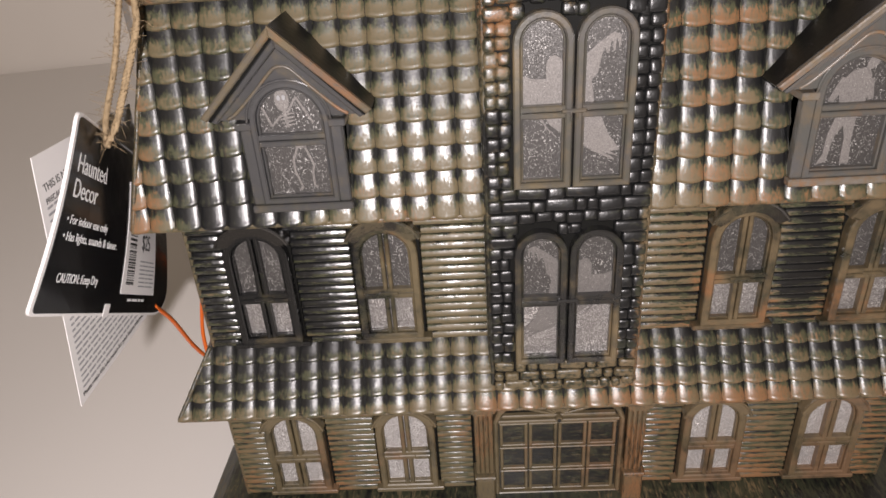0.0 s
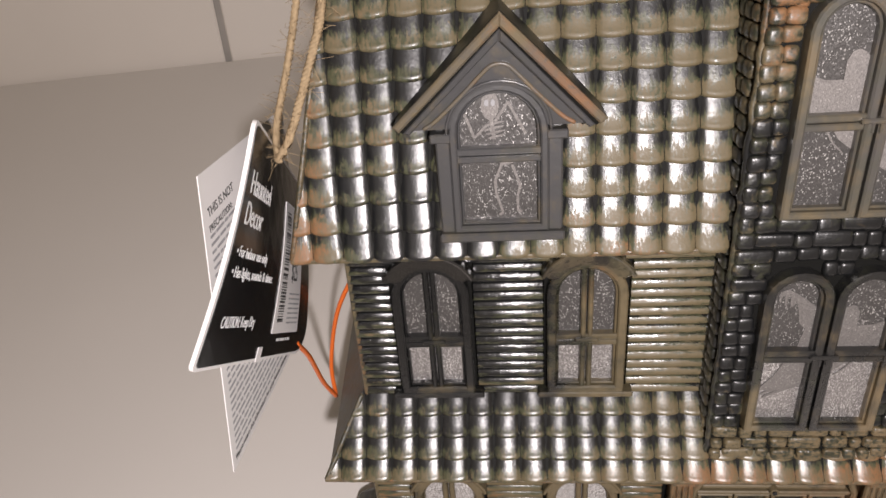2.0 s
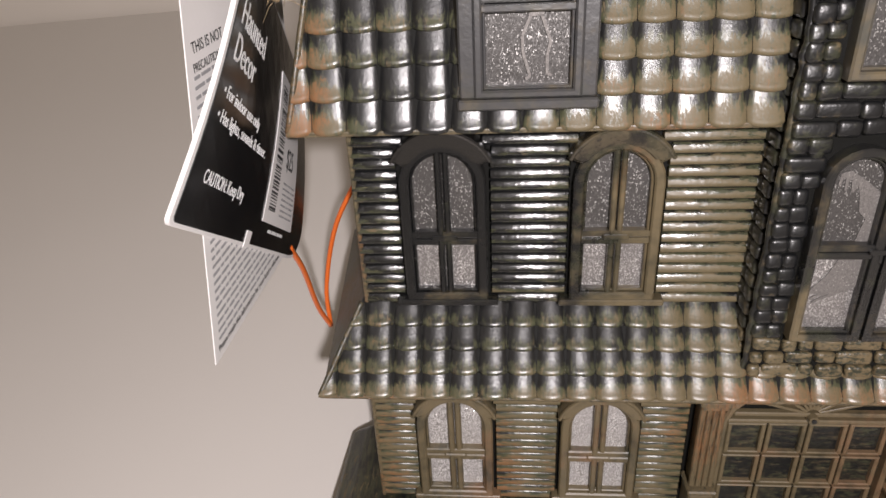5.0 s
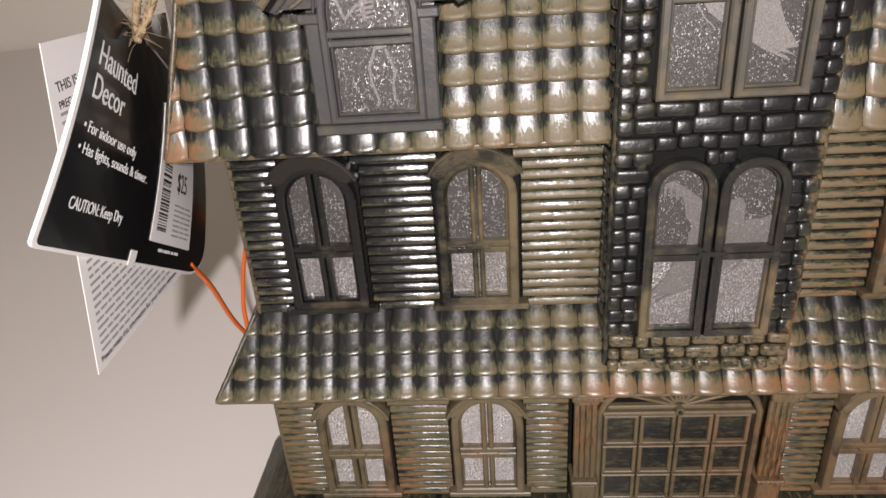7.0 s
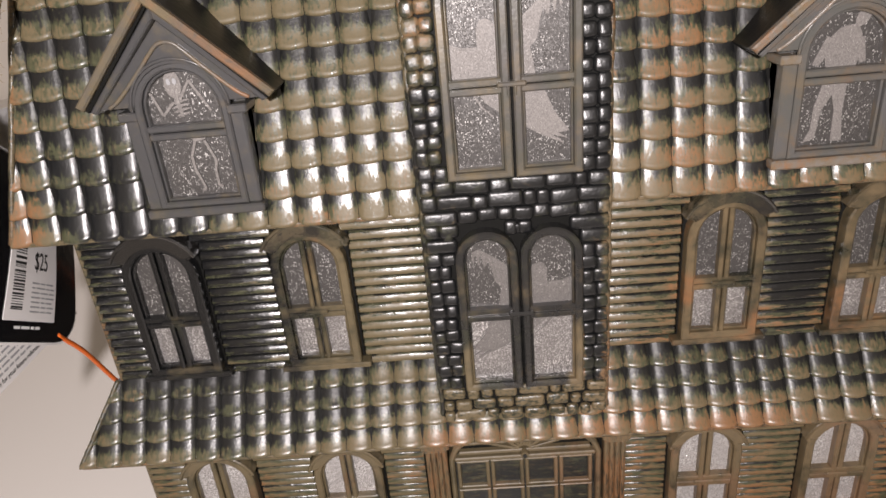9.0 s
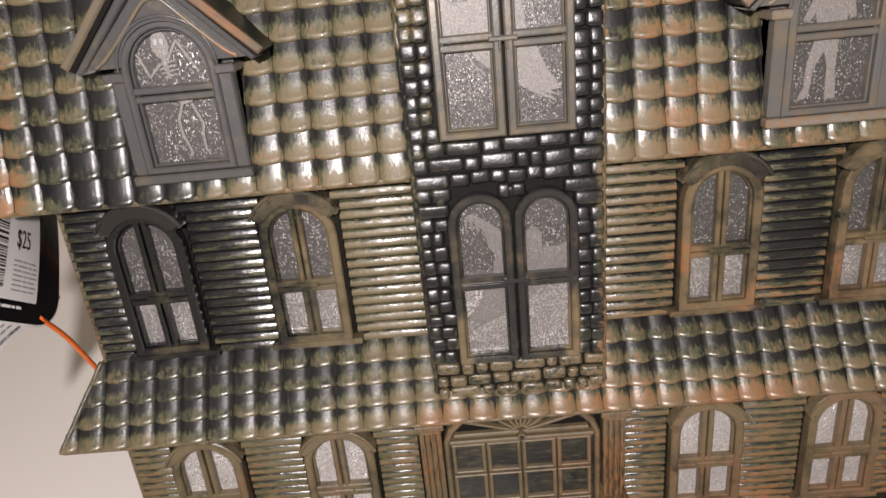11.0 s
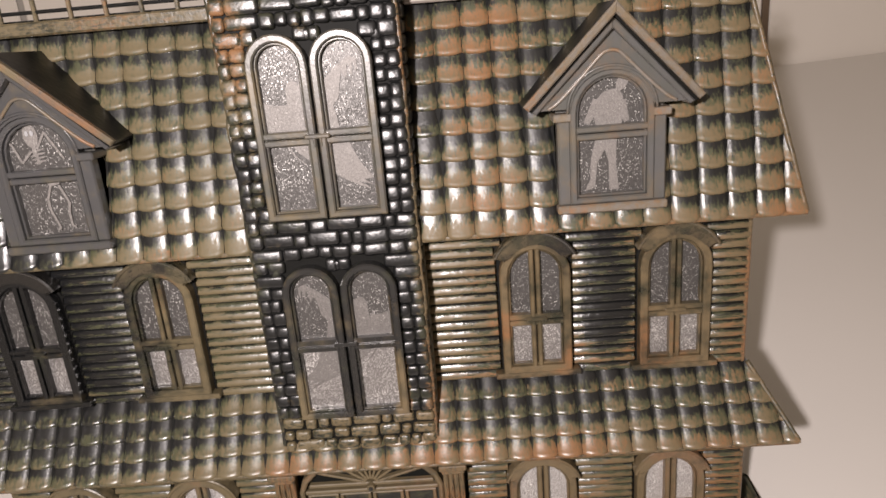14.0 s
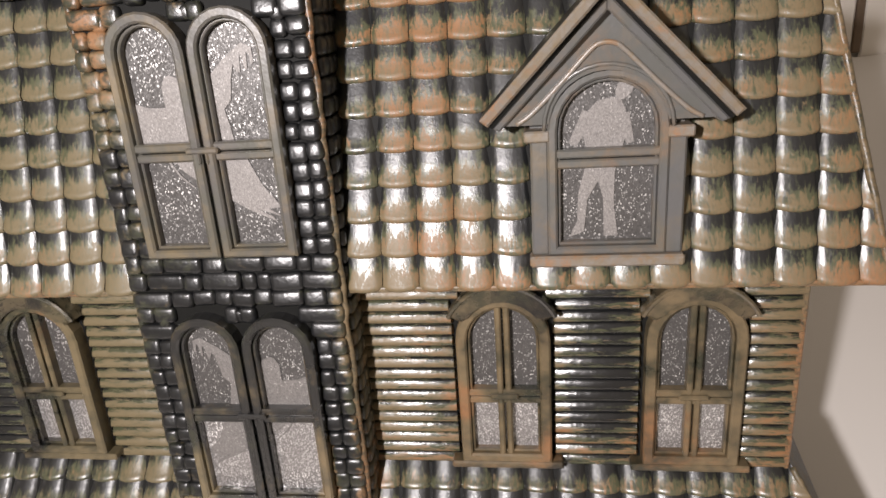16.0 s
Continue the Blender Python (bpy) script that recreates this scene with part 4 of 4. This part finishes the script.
def bend(bm, cuts=True):
    if cuts:
        bmesh.ops.triangulate(bm, faces=[f for f in bm.faces if len(f.verts) > 4])
        for _ in range(3):
            bmesh.ops.subdivide_edges(bm, edges=[e for e in bm.edges if e.calc_length() > 0.006], cuts=1)
            bmesh.ops.triangulate(bm, faces=[f for f in bm.faces if len(f.verts) > 4])
    for v in bm.verts:
        v.co = bent(*v.co)
    return bm


def card_plate(outline, low, high):
    bm = bmesh.new()
    a = [bm.verts.new((x, y, high)) for x, y in outline]
    b = [bm.verts.new((x, y, low)) for x, y in outline]
    bm.faces.new(a)
    bm.faces.new(b[::-1])
    for i in range(len(a)):
        bm.faces.new((a[i], b[i], b[(i + 1) % len(a)], a[(i + 1) % len(a)]))
    bmesh.ops.recalc_face_normals(bm, faces=bm.faces)
    return bm


def rounded(x0, x1, y0, y1, radii, n=6):
    """A rectangle with round corners, from the lower left."""
    line = []
    for (cx, cy, start), r in zip(((x0, y0, 180), (x1, y0, 270), (x1, y1, 0), (x0, y1, 90)), radii):
        mx = cx + r if cx == x0 else cx - r
        my = cy + r if cy == y0 else cy - r
        for k in range(n + 1):
            a = math.radians(start + 90 * k / n)
            line.append((mx + r * math.cos(a), my + r * math.sin(a)))
    return line


def lettering(name, words, parent, x, y, z, size, material, squeeze=1.0, turn=0.0, label=""):
    curve = bpy.data.curves.new(name, "FONT")
    curve.body, curve.size, curve.extrude = words, size, 0.00004
    curve.materials.append(material)
    ob = new(name, curve)
    ob.parent = parent
    ob.matrix_basis = Matrix.Translation((x, y, z)) @ pose(0, 0, 0, 0, 0, turn) @ Matrix.Diagonal((squeeze, 1, 1, 1))
    if parent not in (card, sticker_holder):
        return tagged(ob, label)
    data = bpy.data.meshes.new_from_object(ob)
    bm = bmesh.new()
    bm.from_mesh(data)
    bm.transform(ob.matrix_basis)
    bpy.data.objects.remove(ob)
    return part(name, bend(bm, False), material, parent, label)


def dx_bars(bm, x0, x1, y, high, z):
    x = x0
    while x < x1 - 0.0012:
        w = min(random.uniform(0.0015, 0.0055), x1 - x)
        m = Matrix.LocRotScale((x + w / 2, y, z), None, (w, high, 0.00006))
        bmesh.ops.create_cube(bm, size=1.0, matrix=m)
        x += w + 0.0007


card = new("hang_card")
sticker_holder = None
tagged(card, "glossy black hang card with white edge and lettering on a rope", "price tag")
part("board", bend(card_plate(rounded(0, WIDE, 0, HIGH, (0.002, 0.013, 0.010, 0.003)), -0.0011, 0.0)), card_white, card, "white card core")
part("face", bend(card_plate(rounded(0.0014, WIDE - 0.0006, 0.0010, HIGH - 0.0012, (0.0015, 0.0125, 0.009, 0.002)), 0.0, 0.00025)), card_black, card, "glossy black printed face")
part("notch", bend(card_plate([(0.0415, -0.0002), (0.0450, -0.0002), (0.0455, 0.0045), (0.0420, 0.0045)], 0.0002, 0.0005)), card_white, card, "white torn notch")
lettering("lettering", "Haunted", card, 0.0050, 0.0465, 0.0003, 0.0086, ink_white, 0.80, 0, "white title lettering")
lettering("lettering", "Decor", card, 0.0050, 0.0385, 0.0003, 0.0086, ink_white, 0.80)
lettering("lettering", "\u2022 For indoor use only", card, 0.0050, 0.0302, 0.0003, 0.0042, ink_white, 0.80)
lettering("lettering", "\u2022 Has lights, sounds & timer.", card, 0.0050, 0.0248, 0.0003, 0.0042, ink_white, 0.80)
lettering("lettering", "CAUTION: Keep Dry", card, 0.0080, 0.0112, 0.0003, 0.0046, ink_white, 0.62)
sticker = part("sticker", bend(card_plate(rounded(0.0515, 0.0800, 0.0085, 0.0520, (0.0004,) * 4, 2), 0.0003, 0.0005)), card_white, card, "white price sticker with a bar code")
sticker_holder = sticker
bm = bmesh.new()
y = 0.0125
while y < 0.049:
    h = random.choice((0.0002, 0.0004, 0.0007))
    bmesh.ops.create_cube(bm, size=1.0, matrix=Matrix.LocRotScale((0.0575, y, 0.00055), None, (0.0062, h, 0.00006)))
    y += h + random.choice((0.0003, 0.0005, 0.0007))
tagged(part("bar_code", bend(bm, False), ink_black, sticker), kind="stuff")
bm = bmesh.new()
for k in range(7):
    dx_bars(bm, 0.0650, 0.0785, 0.0120 + 0.0017 * k, 0.0006, 0.00055)
part("small_print", bend(bm, False), ink_grey, sticker)
lettering("lettering", "$25", sticker, 0.0655, 0.0270, 0.00055, 0.0090, ink_black, 0.62, 0, "black price lettering")
bm = bmesh.new()
dx_bars(bm, 0.058, 0.072, 0.0062, 0.0010, 0.0003)
part("small_print", bend(bm, False), ink_white, card)

# leaflet behind the card
A, B, C = Vector((-0.1660, -0.0349, 0.1949)), Vector((-0.1712, -0.0475, 0.1090)), Vector((-0.1690, 0.0128, 0.1118))
u = (C - B).normalized()
v = (A - B)
v = (v - u * v.dot(u)).normalized()
w = u.cross(v)
leaf = new("leaflet")
m = Matrix((u, v, w)).transposed().to_4x4()
m.translation = B
leaf.matrix_basis = m
tagged(leaf, "thin white instruction leaflet with grey print behind the hang card", "leaflet")
shift = (A - B).dot(u)
SKEW = shift / (A - B).dot(v)
high = (A - B).dot(v)
sheet_line = [(0, 0), (0.074, 0), (0.074 + shift * 0.4, high * 0.95), (shift, high)]
part("paper", card_plate(sheet_line, -0.0003, 0.0), card_white, leaf)
bm = bmesh.new()
y = 0.0052
while y < high - 0.016:
    dx_bars(bm, 0.003 + SKEW * y, 0.062 + SKEW * y * 0.4 - random.choice((0, 0, 0.012)), y, 0.0008, 0.00005)
    y += 0.0021
part("small_print", bm, ink_grey, leaf, "grey lines of small print")
lettering("lettering", "Please retain this information for your future reference", leaf, 0.0028, 0.0020, 0.00005, 0.0024, ink_black, 0.9)
lettering("lettering", "THIS IS NOT", leaf, 0.003 + SKEW * (high - 0.011), high - 0.0120, 0.00005, 0.0036, ink_black, 0.85)
lettering("lettering", "PRECAUTION:", leaf, 0.003 + SKEW * (high - 0.015), high - 0.0160, 0.00005, 0.0028, ink_black, 0.85)

# orange cord that ties the leaflet to the house
bm = tube(bmesh.new(), glide([(-0.1690, 0.0120, 0.1120), (-0.1700, 0.0250, 0.0960), (-0.1725, 0.0420, 0.0700), (-0.1715, 0.0520, 0.0540)], 8), 0.0010)
cord = part("cord", bm, orange_plastic, None, "", True)
tagged(cord, "thin bright orange plastic cord hanging beside the house", "cord")
bm = tube(bmesh.new(), glide([(-0.1715, 0.0520, 0.0540), (-0.1715, 0.0540, 0.0720), (-0.1640, 0.0530, 0.1000), (-0.1500, 0.0500, 0.1250)], 8), 0.0010)
part("cord_end", bm, orange_plastic, cord, "", True)

# ---- repeated pieces ----
siding(upper_wall, slat_up, 0.0275, 0.1425, 0.0132, 0.1400, 0.0157, 0.1002, 0.1560, 0.0034)
siding(ground_wall, slat_low, 0.0375, 0.1445, 0.0138, 0.0512, 0.0152, 0.0158, 0.0735, 0.0031)
tiled(lower_roof, low_tile, LOW_ROOF, 0.0089, 4, 0.0)
tiled(upper_roof, up_tile, UP_ROOF, 0.0093, 9, 0.0285)
bricks()
